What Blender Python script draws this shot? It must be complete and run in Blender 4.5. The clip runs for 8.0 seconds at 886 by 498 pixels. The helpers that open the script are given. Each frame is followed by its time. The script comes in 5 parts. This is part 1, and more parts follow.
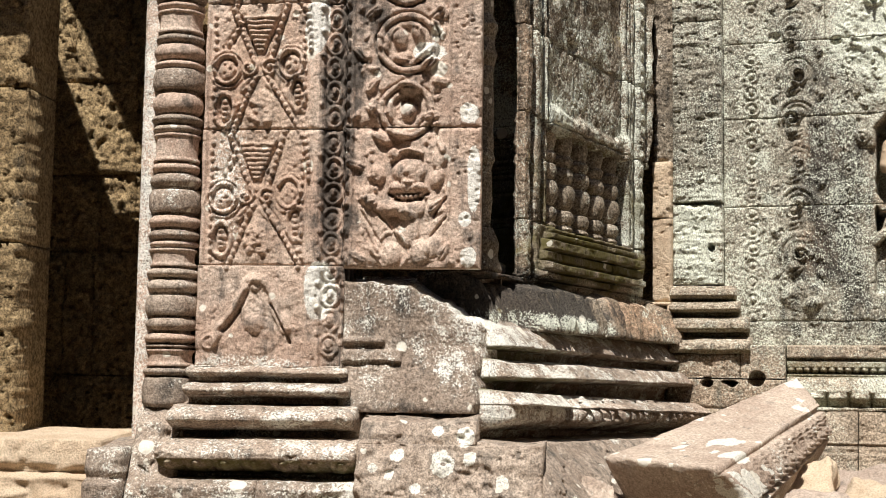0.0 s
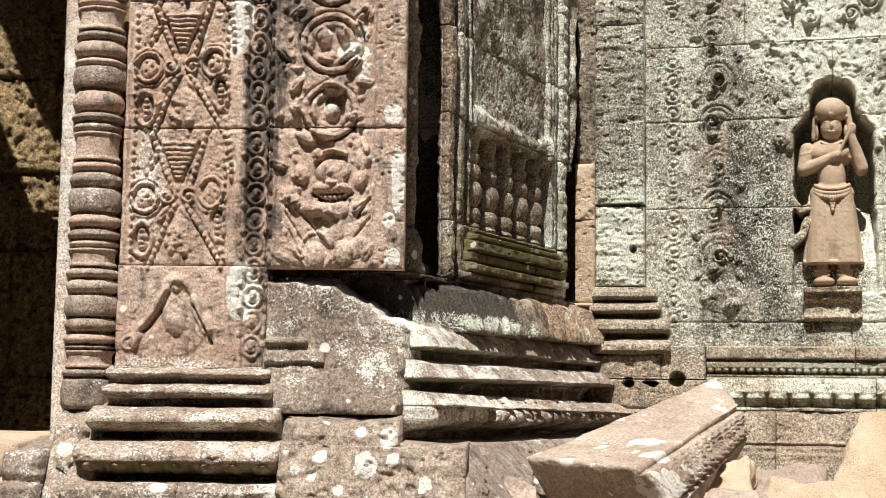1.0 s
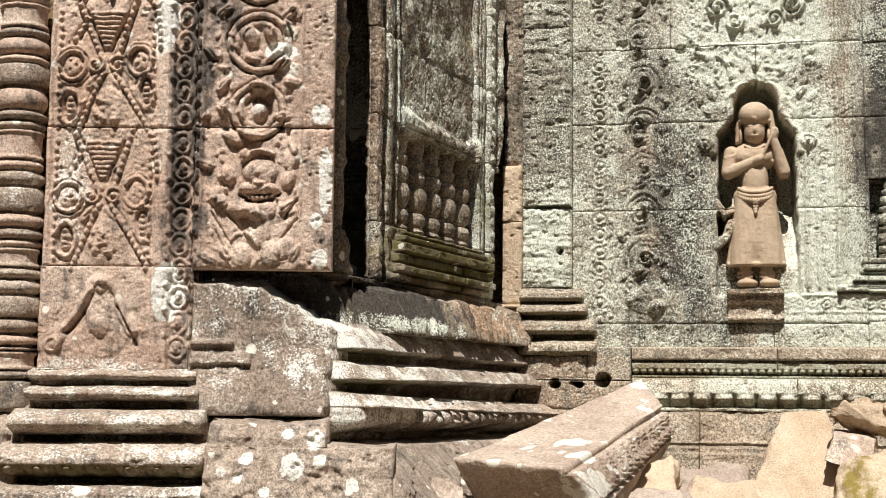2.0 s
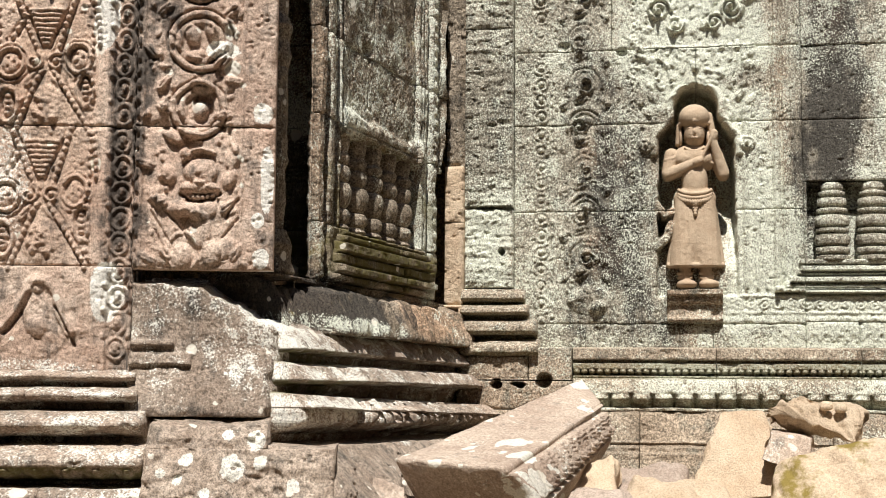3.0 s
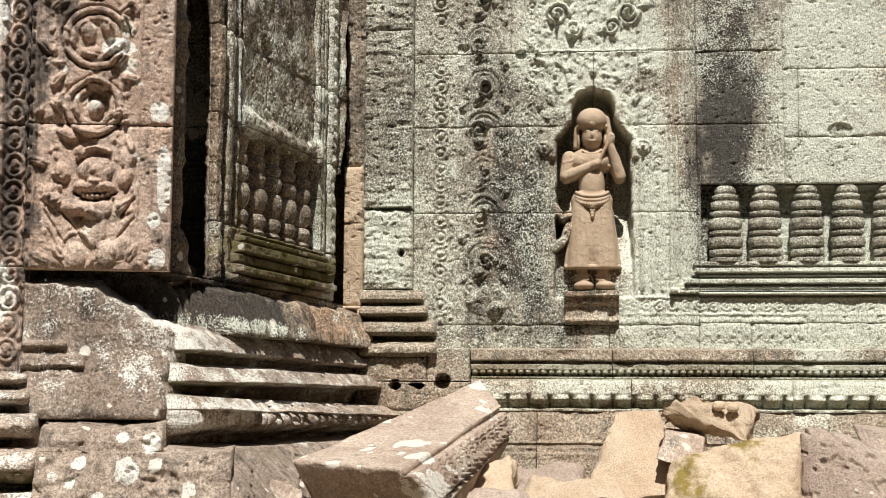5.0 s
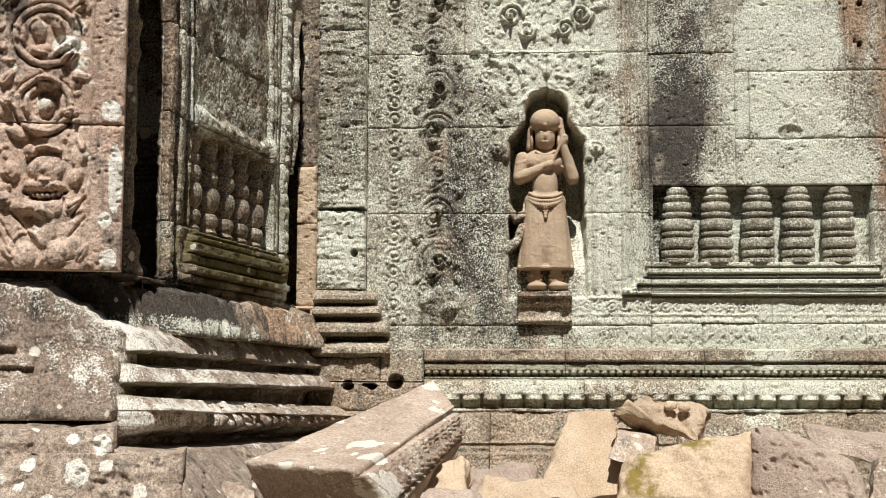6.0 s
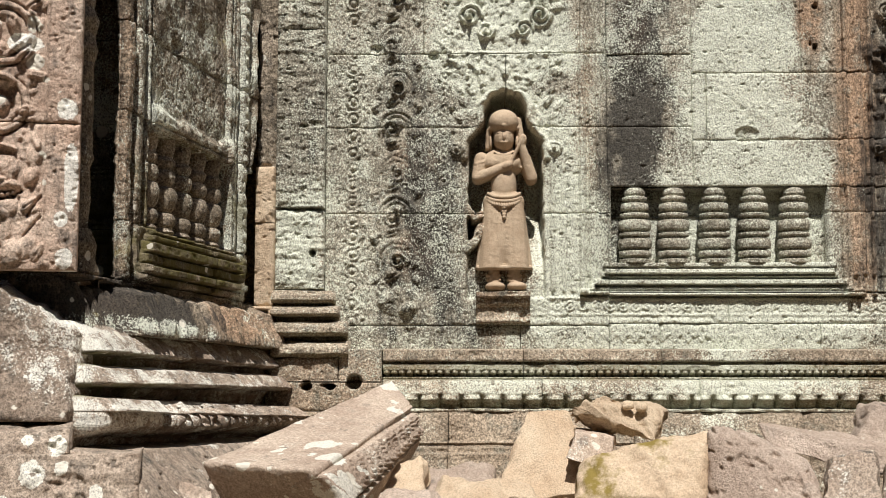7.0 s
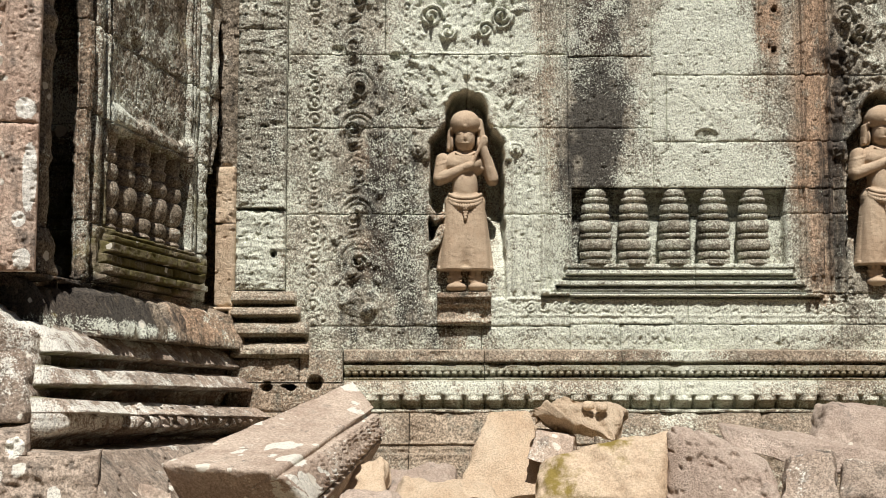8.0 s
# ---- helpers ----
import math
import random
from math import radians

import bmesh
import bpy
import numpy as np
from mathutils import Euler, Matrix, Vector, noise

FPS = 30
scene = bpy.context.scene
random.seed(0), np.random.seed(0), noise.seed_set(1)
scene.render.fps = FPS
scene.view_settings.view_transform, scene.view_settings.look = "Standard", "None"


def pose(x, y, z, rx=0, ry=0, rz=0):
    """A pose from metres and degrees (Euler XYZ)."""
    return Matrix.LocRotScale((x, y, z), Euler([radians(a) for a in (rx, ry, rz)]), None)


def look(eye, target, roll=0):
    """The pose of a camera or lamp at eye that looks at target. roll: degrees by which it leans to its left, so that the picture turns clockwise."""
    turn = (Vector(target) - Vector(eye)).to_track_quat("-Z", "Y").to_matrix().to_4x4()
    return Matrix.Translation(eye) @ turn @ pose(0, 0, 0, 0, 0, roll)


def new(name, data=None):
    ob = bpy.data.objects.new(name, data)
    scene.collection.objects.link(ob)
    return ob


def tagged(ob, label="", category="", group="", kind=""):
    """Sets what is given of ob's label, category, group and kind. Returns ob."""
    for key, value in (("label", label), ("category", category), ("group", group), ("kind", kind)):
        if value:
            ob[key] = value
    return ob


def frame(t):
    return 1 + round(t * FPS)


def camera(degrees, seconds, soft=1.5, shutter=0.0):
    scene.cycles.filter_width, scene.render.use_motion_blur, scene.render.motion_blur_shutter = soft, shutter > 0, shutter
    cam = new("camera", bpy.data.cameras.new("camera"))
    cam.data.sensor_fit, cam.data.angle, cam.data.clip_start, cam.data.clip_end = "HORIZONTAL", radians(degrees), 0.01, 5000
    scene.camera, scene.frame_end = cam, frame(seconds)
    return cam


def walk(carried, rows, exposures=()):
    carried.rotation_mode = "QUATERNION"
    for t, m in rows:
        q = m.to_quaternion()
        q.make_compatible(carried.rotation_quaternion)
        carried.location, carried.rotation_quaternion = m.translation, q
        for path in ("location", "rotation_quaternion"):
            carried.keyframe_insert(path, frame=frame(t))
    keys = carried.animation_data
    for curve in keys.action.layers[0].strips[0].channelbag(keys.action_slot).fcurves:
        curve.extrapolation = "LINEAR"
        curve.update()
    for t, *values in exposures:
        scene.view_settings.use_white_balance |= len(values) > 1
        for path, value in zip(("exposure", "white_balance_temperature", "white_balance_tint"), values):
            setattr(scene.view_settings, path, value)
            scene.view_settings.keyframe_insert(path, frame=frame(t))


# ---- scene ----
cam = camera(36.09, 8.0, soft=0.55)
EYE = (0.0, 0.0, 1.6)
# seconds, yaw, pitch, roll: the camera pans to the right where it stands
PAN = [
    (0.0, 18.372, 5.666, 0.793),
    (0.5, 16.839, 5.690, 0.730),
    (1.0, 15.147, 5.745, 0.679),
    (1.5, 13.546, 5.787, 0.608),
    (2.0, 12.088, 5.829, 0.541),
    (3.5, 8.530, 5.880, 0.396),
    (4.0, 7.442, 5.899, 0.344),
    (4.5, 6.386, 5.919, 0.306),
    (6.0, 3.394, 5.962, 0.158),
    (6.5, 2.463, 5.967, 0.102),
    (7.0, 1.641, 5.969, 0.067),
    (7.5, 0.790, 5.994, 0.019),
    (8.0, -0.000, 6.000, -0.000),
]
walk(cam, [(t, pose(*EYE, 0, 0, yaw) @ pose(0, 0, 0, 90 + pitch) @ pose(0, 0, 0, 0, 0, roll)) for t, yaw, pitch, roll in PAN],
     exposures=((0.0, 0.50), (2.0, 0.53), (4.5, 0.40), (8.0, 0.26)))

# ---- light ----
SUN_EL, SUN_AZ = 57.0, 3.0  # degrees; azimuth from straight behind the camera, to the right
world = bpy.data.worlds.new("world")
scene.world = world
world.use_nodes = True
wn = world.node_tree.nodes
sky = wn.new("ShaderNodeTexSky")
sky.sky_type, sky.sun_disc = "NISHITA", False
sky.sun_elevation, sky.sun_rotation = radians(SUN_EL), radians(180 - SUN_AZ)
world.node_tree.links.new(sky.outputs[0], wn["Background"].inputs[0])
wn["Background"].inputs[1].default_value = 0.05
sun = new("sun", bpy.data.lights.new("sun", "SUN"))
sun.data.energy, sun.data.angle, sun.data.color = 5.0, radians(0.5), (1.0, 0.965, 0.92)
ce, se = math.cos(radians(SUN_EL)), math.sin(radians(SUN_EL))
sun.matrix_world = look((ce * math.sin(radians(SUN_AZ)) * 30, -ce * math.cos(radians(SUN_AZ)) * 30, se * 30), (0, 0, 0))


# ---- materials ----
def stone_material(name, base, second, warm=(0.37, 0.25, 0.165), pale=(0.62, 0.64, 0.54), black=(0.035, 0.032, 0.028),
                   lichen=0.0, dark=0.0, spots=0.0, moss=0.0, bump=0.75, grain=70.0, contrast=1.0, patch=0.3):
    """Weathered stone: two tones, grain, black crust, pale crust lichen, round white lichen, moss. The attributes
    lichen, dark and warm of a mesh raise or lower these by place."""
    m = bpy.data.materials.new(name)
    m.use_nodes = True
    t = m.node_tree
    n, l = t.nodes, t.links
    bsdf = n["Principled BSDF"]
    bsdf.inputs["Roughness"].default_value = 0.92
    bsdf.inputs["Specular IOR Level"].default_value = 0.25
    where = n.new("ShaderNodeNewGeometry").outputs["Position"]
    info = n.new("ShaderNodeObjectInfo").outputs["Random"]

    def tex(scale, detail, rough=0.6, stretch=None):
        k = n.new("ShaderNodeTexNoise")
        k.inputs["Scale"].default_value, k.inputs["Detail"].default_value, k.inputs["Roughness"].default_value = scale, detail, rough
        if stretch:
            mp = n.new("ShaderNodeMapping")
            mp.inputs["Scale"].default_value = stretch
            l.new(where, mp.inputs[0])
            l.new(mp.outputs[0], k.inputs["Vector"])
        else:
            l.new(where, k.inputs["Vector"])
        return k.outputs["Fac"]

    def calc(op, a, b):
        k = n.new("ShaderNodeMath")
        k.operation = op
        for i, v in enumerate((a, b)):
            if isinstance(v, (int, float)):
                k.inputs[i].default_value = v
            else:
                l.new(v, k.inputs[i])
        return k.outputs[0]

    def step(v, lo, hi):
        k = n.new("ShaderNodeMapRange")
        k.interpolation_type = "SMOOTHSTEP"
        l.new(v, k.inputs["Value"])
        k.inputs["From Min"].default_value, k.inputs["From Max"].default_value = lo, hi
        return k.outputs["Result"]

    def mix(fac, a, b, blend="MIX"):
        k = n.new("ShaderNodeMix")
        k.data_type, k.blend_type = "RGBA", blend
        if isinstance(fac, (int, float)):
            k.inputs[0].default_value = fac
        else:
            l.new(fac, k.inputs[0])
        for i, v in ((6, a), (7, b)):
            if isinstance(v, tuple):
                k.inputs[i].default_value = (*v, 1)
            else:
                l.new(v, k.inputs[i])
        return k.outputs[2]

    def attr(key):
        k = n.new("ShaderNodeAttribute")
        k.attribute_name = key
        return k.outputs["Fac"]

    broad, mid, fine = tex(2.3, 5), tex(11, 6, 0.65), tex(grain, 5, 0.7)
    speck = tex(105, 3, 0.75)
    streak = tex(5.0, 5, 0.6, (3.0, 3.0, 0.45))
    c = mix(step(calc("ADD", calc("MULTIPLY", broad, 0.6), calc("MULTIPLY", mid, 0.4)), 0.36, 0.64), base, second)
    c = mix(calc("MULTIPLY", attr("warm"), step(mid, 0.3, 0.5)), c, warm)
    hue = n.new("ShaderNodeHueSaturation")
    l.new(c, hue.inputs["Color"])
    l.new(calc("ADD", calc("MULTIPLY", info, 0.28), 0.86), hue.inputs["Value"])
    c = hue.outputs[0]
    c = mix(step(fine, 0.33, 0.67), mix(1.0, c, tuple(1 - contrast * v for v in (0.58, 0.60, 0.63)), "MULTIPLY"), mix(1.0, c, (1 + 0.4 * contrast,) * 3, "MULTIPLY"))
    # black crust, in streaks and patches
    d = calc("ADD", calc("ADD", calc("MULTIPLY", streak, 0.5), calc("MULTIPLY", mid, 0.5)), calc("ADD", calc("MULTIPLY", attr("dark"), 0.3), dark * 0.3))
    c = mix(calc("MULTIPLY", step(d, 0.55, 0.74), 0.88), c, black)
    # pale crust lichen, in grains that close up to sheets
    lv = calc("ADD", calc("ADD", calc("MULTIPLY", attr("lichen"), 0.26), lichen * 0.26), calc("ADD", calc("MULTIPLY", calc("SUBTRACT", mid, 0.5), patch), calc("MULTIPLY", calc("SUBTRACT", tex(4.2, 4, 0.6), 0.5), patch)))
    c = mix(calc("MULTIPLY", step(calc("ADD", calc("ADD", calc("MULTIPLY", speck, 0.75), calc("MULTIPLY", fine, 0.25)), lv), 0.525, 0.60), 0.85), c, pale)
    pores = tex(120, 2, 0.8)
    c = mix(step(pores, 0.34, 0.56), mix(1.0, c, (1 - 0.58 * contrast,) * 3, "MULTIPLY"), mix(1.0, c, (1 + 0.27 * contrast,) * 3, "MULTIPLY"))
    c = mix(calc("MULTIPLY", attr("moss"), step(calc("ADD", mid, calc("MULTIPLY", fine, 0.3)), 0.42, 0.72)), c, (0.115, 0.098, 0.03))
    if moss:
        c = mix(step(calc("ADD", broad, calc("MULTIPLY", mid, 0.5)), 0.98 - 0.25 * moss, 1.12 - 0.25 * moss), c, (0.23, 0.17, 0.045))
    if spots:
        for scale, lo in ((7.0, 0.9 - 0.25 * spots), (16.0, 0.9 - 0.3 * spots)):
            v = n.new("ShaderNodeTexVoronoi")
            v.inputs["Scale"].default_value = scale
            wob = n.new("ShaderNodeMix")
            wob.data_type = "VECTOR"
            wob.inputs[0].default_value = 0.02
            l.new(where, wob.inputs[4])
            k = n.new("ShaderNodeTexNoise")
            k.inputs["Scale"].default_value = 30
            l.new(where, k.inputs["Vector"])
            l.new(k.outputs["Color"], wob.inputs[5])
            l.new(wob.outputs[1], v.inputs["Vector"])
            sep = n.new("ShaderNodeSeparateColor")
            l.new(v.outputs["Color"], sep.inputs[0])
            size = calc("MULTIPLY", step(sep.outputs[0], lo, 1.0), 0.42)
            inside = step(calc("SUBTRACT", size, calc("ADD", v.outputs["Distance"], calc("MULTIPLY", calc("ADD", fine, mid), 0.12))), 0.0, 0.04)
            c = mix(calc("MULTIPLY", inside, 0.85), c, (0.72, 0.68, 0.58))
    l.new(c, bsdf.inputs["Base Color"])
    b = n.new("ShaderNodeBump")
    b.inputs["Strength"].default_value, b.inputs["Distance"].default_value = bump, 0.02
    l.new(calc("ADD", calc("MULTIPLY", mid, 0.4), calc("ADD", calc("MULTIPLY", fine, 0.5), calc("MULTIPLY", pores, 0.35))), b.inputs["Height"])
    l.new(b.outputs[0], bsdf.inputs["Normal"])
    return m


RED = stone_material("red_sandstone", (0.44, 0.31, 0.235), (0.60, 0.475, 0.38), pale=(0.74, 0.72, 0.65), lichen=-0.75, spots=0.4, dark=0.2, contrast=0.5)
GREY = stone_material("lichened_sandstone", (0.20, 0.18, 0.14), (0.41, 0.375, 0.30), pale=(0.62, 0.64, 0.53), lichen=0.10, dark=0.12, patch=0.26, contrast=1.0)
BROWN = stone_material("brown_sandstone", (0.18, 0.148, 0.108), (0.35, 0.29, 0.222), lichen=-0.3, dark=0.2, spots=0.2, moss=0.3, patch=0.45)
BASE = stone_material("base_sandstone", (0.28, 0.215, 0.165), (0.43, 0.355, 0.285), pale=(0.72, 0.70, 0.62), lichen=-0.35, dark=0.22, spots=0.6, contrast=0.68, patch=0.6)
TAN = stone_material("tan_sandstone", (0.50, 0.37, 0.25), (0.63, 0.51, 0.37), lichen=-1.2, dark=-0.1, bump=0.8, contrast=0.22, grain=120)
STATUE = stone_material("statue_sandstone", (0.46, 0.335, 0.225), (0.57, 0.445, 0.315), lichen=-1.2, dark=-0.15, bump=0.45, contrast=0.15, grain=150)
BLOCK = stone_material("fallen_sandstone", (0.38, 0.29, 0.225), (0.55, 0.45, 0.36), pale=(0.68, 0.66, 0.58), lichen=-0.18, dark=0.05, patch=0.5, spots=0.8, contrast=0.42)
MOSSY = stone_material("mossy_sandstone", (0.50, 0.37, 0.25), (0.62, 0.50, 0.365), lichen=-0.9, dark=-0.15, moss=0.85, contrast=0.28)
PINK = stone_material("pink_sandstone", (0.44, 0.34, 0.27), (0.58, 0.475, 0.39), lichen=-0.8, dark=0.0, bump=1.0, contrast=0.3, spots=0.35, grain=60)
LATERITE = stone_material("laterite", (0.25, 0.175, 0.09), (0.37, 0.27, 0.145), lichen=-1.2, dark=0.05, bump=1.2, grain=45)
SOIL = stone_material("sandy_soil", (0.20, 0.155, 0.11), (0.30, 0.235, 0.165), lichen=-1.4, dark=-0.6, bump=0.8)


# ---- tools for building ----
def lattice(ix, iy, seed):
    h = (ix.astype(np.int64) * 374761393 + iy.astype(np.int64) * 668265263 + seed * 974634777) & 0x7FFFFFFF
    h = ((h ^ (h >> 13)) * 1274126177) & 0x7FFFFFFF
    return ((h ^ (h >> 16)) & 0xFFFF) / 65535.0


def grain2(x, y, seed=0, octaves=4):
    """Smooth noise from -1 to 1."""
    total, amp, norm = 0.0, 1.0, 0.0
    for o in range(octaves):
        ix, iy = np.floor(x), np.floor(y)
        fx, fy = x - ix, y - iy
        fx, fy = fx * fx * (3 - 2 * fx), fy * fy * (3 - 2 * fy)
        v = (lattice(ix, iy, seed + o) * (1 - fx) + lattice(ix + 1, iy, seed + o) * fx) * (1 - fy) + (
            lattice(ix, iy + 1, seed + o) * (1 - fx) + lattice(ix + 1, iy + 1, seed + o) * fx) * fy
        total, norm = total + amp * (v * 2 - 1), norm + amp
        amp, x, y = amp * 0.5, x * 2.03 + 7.1, y * 2.03 + 3.7
    return total / norm


def ramp(v, lo, hi):
    k = np.clip((v - lo) / (hi - lo), 0, 1)
    return k * k * (3 - 2 * k)


class Plane:
    def __init__(self, x, y, degrees):
        a = radians(degrees)
        self.o, self.s, self.n = np.array([x, y, 0.0]), np.array([math.cos(a), math.sin(a), 0.0]), np.array([math.sin(a), -math.cos(a), 0.0])

    def at(self, s, z, d):
        s, z, d = np.broadcast_arrays(np.asarray(s, float), np.asarray(z, float), np.asarray(d, float))
        p = self.o + s[..., None] * self.s + d[..., None] * self.n
        p[..., 2] = z
        return p

    def frame_at(self, s, z, d):
        m = Matrix.Identity(4)
        for i, col in enumerate((self.s, self.n * -1, (0, 0, 1))):
            for k in range(3):
                m[k][i] = col[k]
        p = self.at(s, z, d)
        return Matrix.Translation([float(v) for v in p]) @ m


BACK = Plane(0.0, 8.3, 0)
SIDE = Plane(-1.768, 5.894, 80)
FRONT = Plane(-1.72, 5.73, 12)


def mesh_grid(points, name, material, closed=False, attributes=None, smooth=True, skip=None):
    """A mesh from a grid of points, rows x columns."""
    r, c = points.shape[:2]
    idx = np.arange(r * c).reshape(r, c)
    if closed:
        idx = np.concatenate([idx, idx[:, :1]], 1)
    f = np.stack([idx[:-1, :-1], idx[:-1, 1:], idx[1:, 1:], idx[1:, :-1]], -1).reshape(-1, 4)
    if skip is not None:
        f = f[~skip.reshape(-1)]
    me = bpy.data.meshes.new(name)
    me.vertices.add(r * c)
    me.vertices.foreach_set("co", points.reshape(-1).astype(np.float32))
    me.loops.add(len(f) * 4)
    me.loops.foreach_set("vertex_index", f.reshape(-1).astype(np.int32))
    me.polygons.add(len(f))
    me.polygons.foreach_set("loop_start", np.arange(0, len(f) * 4, 4, dtype=np.int32))
    me.polygons.foreach_set("use_smooth", np.full(len(f), smooth))
    for key, v in (attributes or {}).items():
        me.attributes.new(key, "FLOAT", "POINT").data.foreach_set("value", v.reshape(-1).astype(np.float32))
    me.update(calc_edges=True)
    me.validate()
    me.materials.append(material)
    return me


def put(name, me, parent=None, m=None, label="", category="", kind="", group=""):
    ob = new(name, me)
    if parent is not None:
        ob.parent = parent
    if m is not None:
        ob.matrix_basis = m
    return tagged(ob, label, category, group, kind)


class Relief:
    """A carved face on a plane: heights over a fine grid, to which ornament is added and out of which stones are cut."""

    def __init__(self, plane, s0, s1, z0, z1, step, rough=0.004, seed=1):
        self.plane, self.step, self.s0, self.z0 = plane, step, s0, z0
        self.S, self.Z = np.meshgrid(np.arange(s0, s1 + step / 2, step), np.arange(z0, z1 + step / 2, step))
        self.H = rough * grain2(self.S * 9, self.Z * 9, seed, 5) + 0.35 * rough * grain2(self.S * 70, self.Z * 70, seed + 9, 2)
        self.H0 = self.H.copy()
        self.A = {"lichen": np.zeros_like(self.S), "dark": np.zeros_like(self.S), "warm": np.zeros_like(self.S), "moss": np.zeros_like(self.S)}

    def window(self, s0, s1, z0, z1):
        r, c = self.S.shape
        i0, i1 = int((z0 - self.z0) / self.step), int((z1 - self.z0) / self.step) + 2
        j0, j1 = int((s0 - self.s0) / self.step), int((s1 - self.s0) / self.step) + 2
        return slice(min(max(i0, 0), r), min(max(i1, 0), r)), slice(min(max(j0, 0), c), min(max(j1, 0), c))

    def dome(self, s, z, rs, rz, h, turn=0.0, power=0.5):
        R = max(rs, rz)
        w = self.window(s - R, s + R, z - R, z + R)
        a, b = self.S[w] - s, self.Z[w] - z
        ca, sa = math.cos(turn), math.sin(turn)
        q = ((a * ca + b * sa) / rs) ** 2 + ((b * ca - a * sa) / rz) ** 2
        self.H[w] += h * np.clip(1 - q, 0, 1) ** power

    def ring(self, s, z, rs, rz, width, h):
        w = self.window(s - rs - width, s + rs + width, z - rz - width, z + rz + width)
        q = np.sqrt(((self.S[w] - s) / rs) ** 2 + ((self.Z[w] - z) / rz) ** 2)
        self.H[w] += h * np.clip(1 - ((q - 1) * min(rs, rz) / width * 2) ** 2, 0, 1) ** 0.6

    def box(self, s0, s1, z0, z1, h, soft=0.004):
        w = self.window(s0 - soft, s1 + soft, z0 - soft, z1 + soft)
        S, Z = self.S[w], self.Z[w]
        self.H[w] += h * ramp(np.minimum(np.minimum(S - s0, s1 - S), np.minimum(Z - z0, z1 - Z)), -soft, soft)

    def line(self, pts, width, h):
        """A raised (or sunk) cord along a path."""
        for (s0, z0), (s1, z1) in zip(pts[:-1], pts[1:]):
            w = self.window(min(s0, s1) - width, max(s0, s1) + width, min(z0, z1) - width, max(z0, z1) + width)
            a, b = self.S[w] - s0, self.Z[w] - z0
            L = max((s1 - s0) ** 2 + (z1 - z0) ** 2, 1e-9)
            k = np.clip((a * (s1 - s0) + b * (z1 - z0)) / L, 0, 1)
            q = np.hypot(a - k * (s1 - s0), b - k * (z1 - z0)) / (width / 2)
            self.H[w] = np.maximum(self.H[w], self.H[w] * 0 + np.where(q < 1, h * np.sqrt(np.clip(1 - q * q, 0, 1)), -9)) if h > 0 else self.H[w] + h * np.clip(1 - q * q, 0, 1)

    def scroll(self, s, z, r, h, flip=1, turns=1.6, start=0.0):
        pts = []
        for i in range(26):
            k = i / 25
            a = start + flip * k * turns * 2 * math.pi
            q = r * (1 - 0.8 * k)
            pts.append((s + q * math.cos(a), z + q * math.sin(a)))
        self.line(pts, r * 0.34, h)
        self.dome(s, z, r * 0.22, r * 0.22, h)

    def leaf(self, s, z, length, turn, h):
        ca, sa = math.cos(turn), math.sin(turn)
        self.dome(s + ca * length * 0.5, z + sa * length * 0.5, length * 0.52, length * 0.24, h, turn)
        self.line([(s, z), (s + ca * length * 0.8, z + sa * length * 0.8)], length * 0.1, -h * 0.5)

    def weather(self, warp=0.006, low=0.35, pits=0.006, seed=77):
        """Wears the carving: outlines waver, shallow relief is eroded unevenly, the skin is pitted."""
        r, c = self.S.shape
        fi = np.clip(np.arange(r)[:, None] + warp / self.step * 1.6 * grain2(self.S * 22, self.Z * 22, seed, 3), 0, r - 1.001)
        fj = np.clip(np.arange(c)[None, :] + warp / self.step * 1.6 * grain2(self.S * 22, self.Z * 22, seed + 20, 3), 0, c - 1.001)
        i, j = fi.astype(int), fj.astype(int)
        a, e = fi - i, fj - j
        C = self.H - self.H0
        C = (C[i, j] * (1 - a) + C[i + 1, j] * a) * (1 - e) + (C[i, j + 1] * (1 - a) + C[i + 1, j + 1] * a) * e
        worn = low + (1.15 - low) * ramp(grain2(self.S * 4, self.Z * 4, seed + 3, 3), -0.35, 0.3)
        worn = np.where(np.abs(C) < 0.05, worn, worn + (1 - worn) * ramp(np.abs(C), 0.05, 0.09))
        skin = grain2(self.S * 30, self.Z * 30, seed + 5, 3)
        self.H = self.H0 + C * worn + pits * 0.6 * skin - pits * 2.0 * ramp(grain2(self.S * 45, self.Z * 45, seed + 8, 2), 0.35, 0.75)

    def tint(self, key, s, z, rs, rz, v, edge=0.5, seed=5):
        R = 1.7
        w = self.window(s - rs * R, s + rs * R, z - rz * R, z + rz * R)
        q = np.hypot((self.S[w] - s) / rs, (self.Z[w] - z) / rz) + 0.45 * grain2(self.S[w] * 6, self.Z[w] * 6, seed, 4)
        self.A[key][w] += v * (1 - ramp(q, 1 - edge, 1 + edge))

    def stone(self, name, parent, s0, s1, z0, z1, material, back=0.3, lift=0.0, gap=0.0025, wear=0.012, seed=0, label=""):
        """One stone of the face: its carved front with worn arrises, and its four sides."""
        w = self.window(s0, s1, z0, z1)
        S, Z = self.S[w].copy(), self.Z[w].copy()
        S, Z = S - (S - s0) * 0, Z
        lo, hi = S[0, 0], S[0, -1]
        S = s0 + gap + (S - lo) / max(hi - lo, 1e-6) * (s1 - s0 - 2 * gap)
        lo, hi = Z[0, 0], Z[-1, 0]
        Z = z0 + gap + (Z - lo) / max(hi - lo, 1e-6) * (z1 - z0 - 2 * gap)
        e = np.minimum(np.minimum(S - s0, s1 - S), np.minimum(Z - z0, z1 - Z))
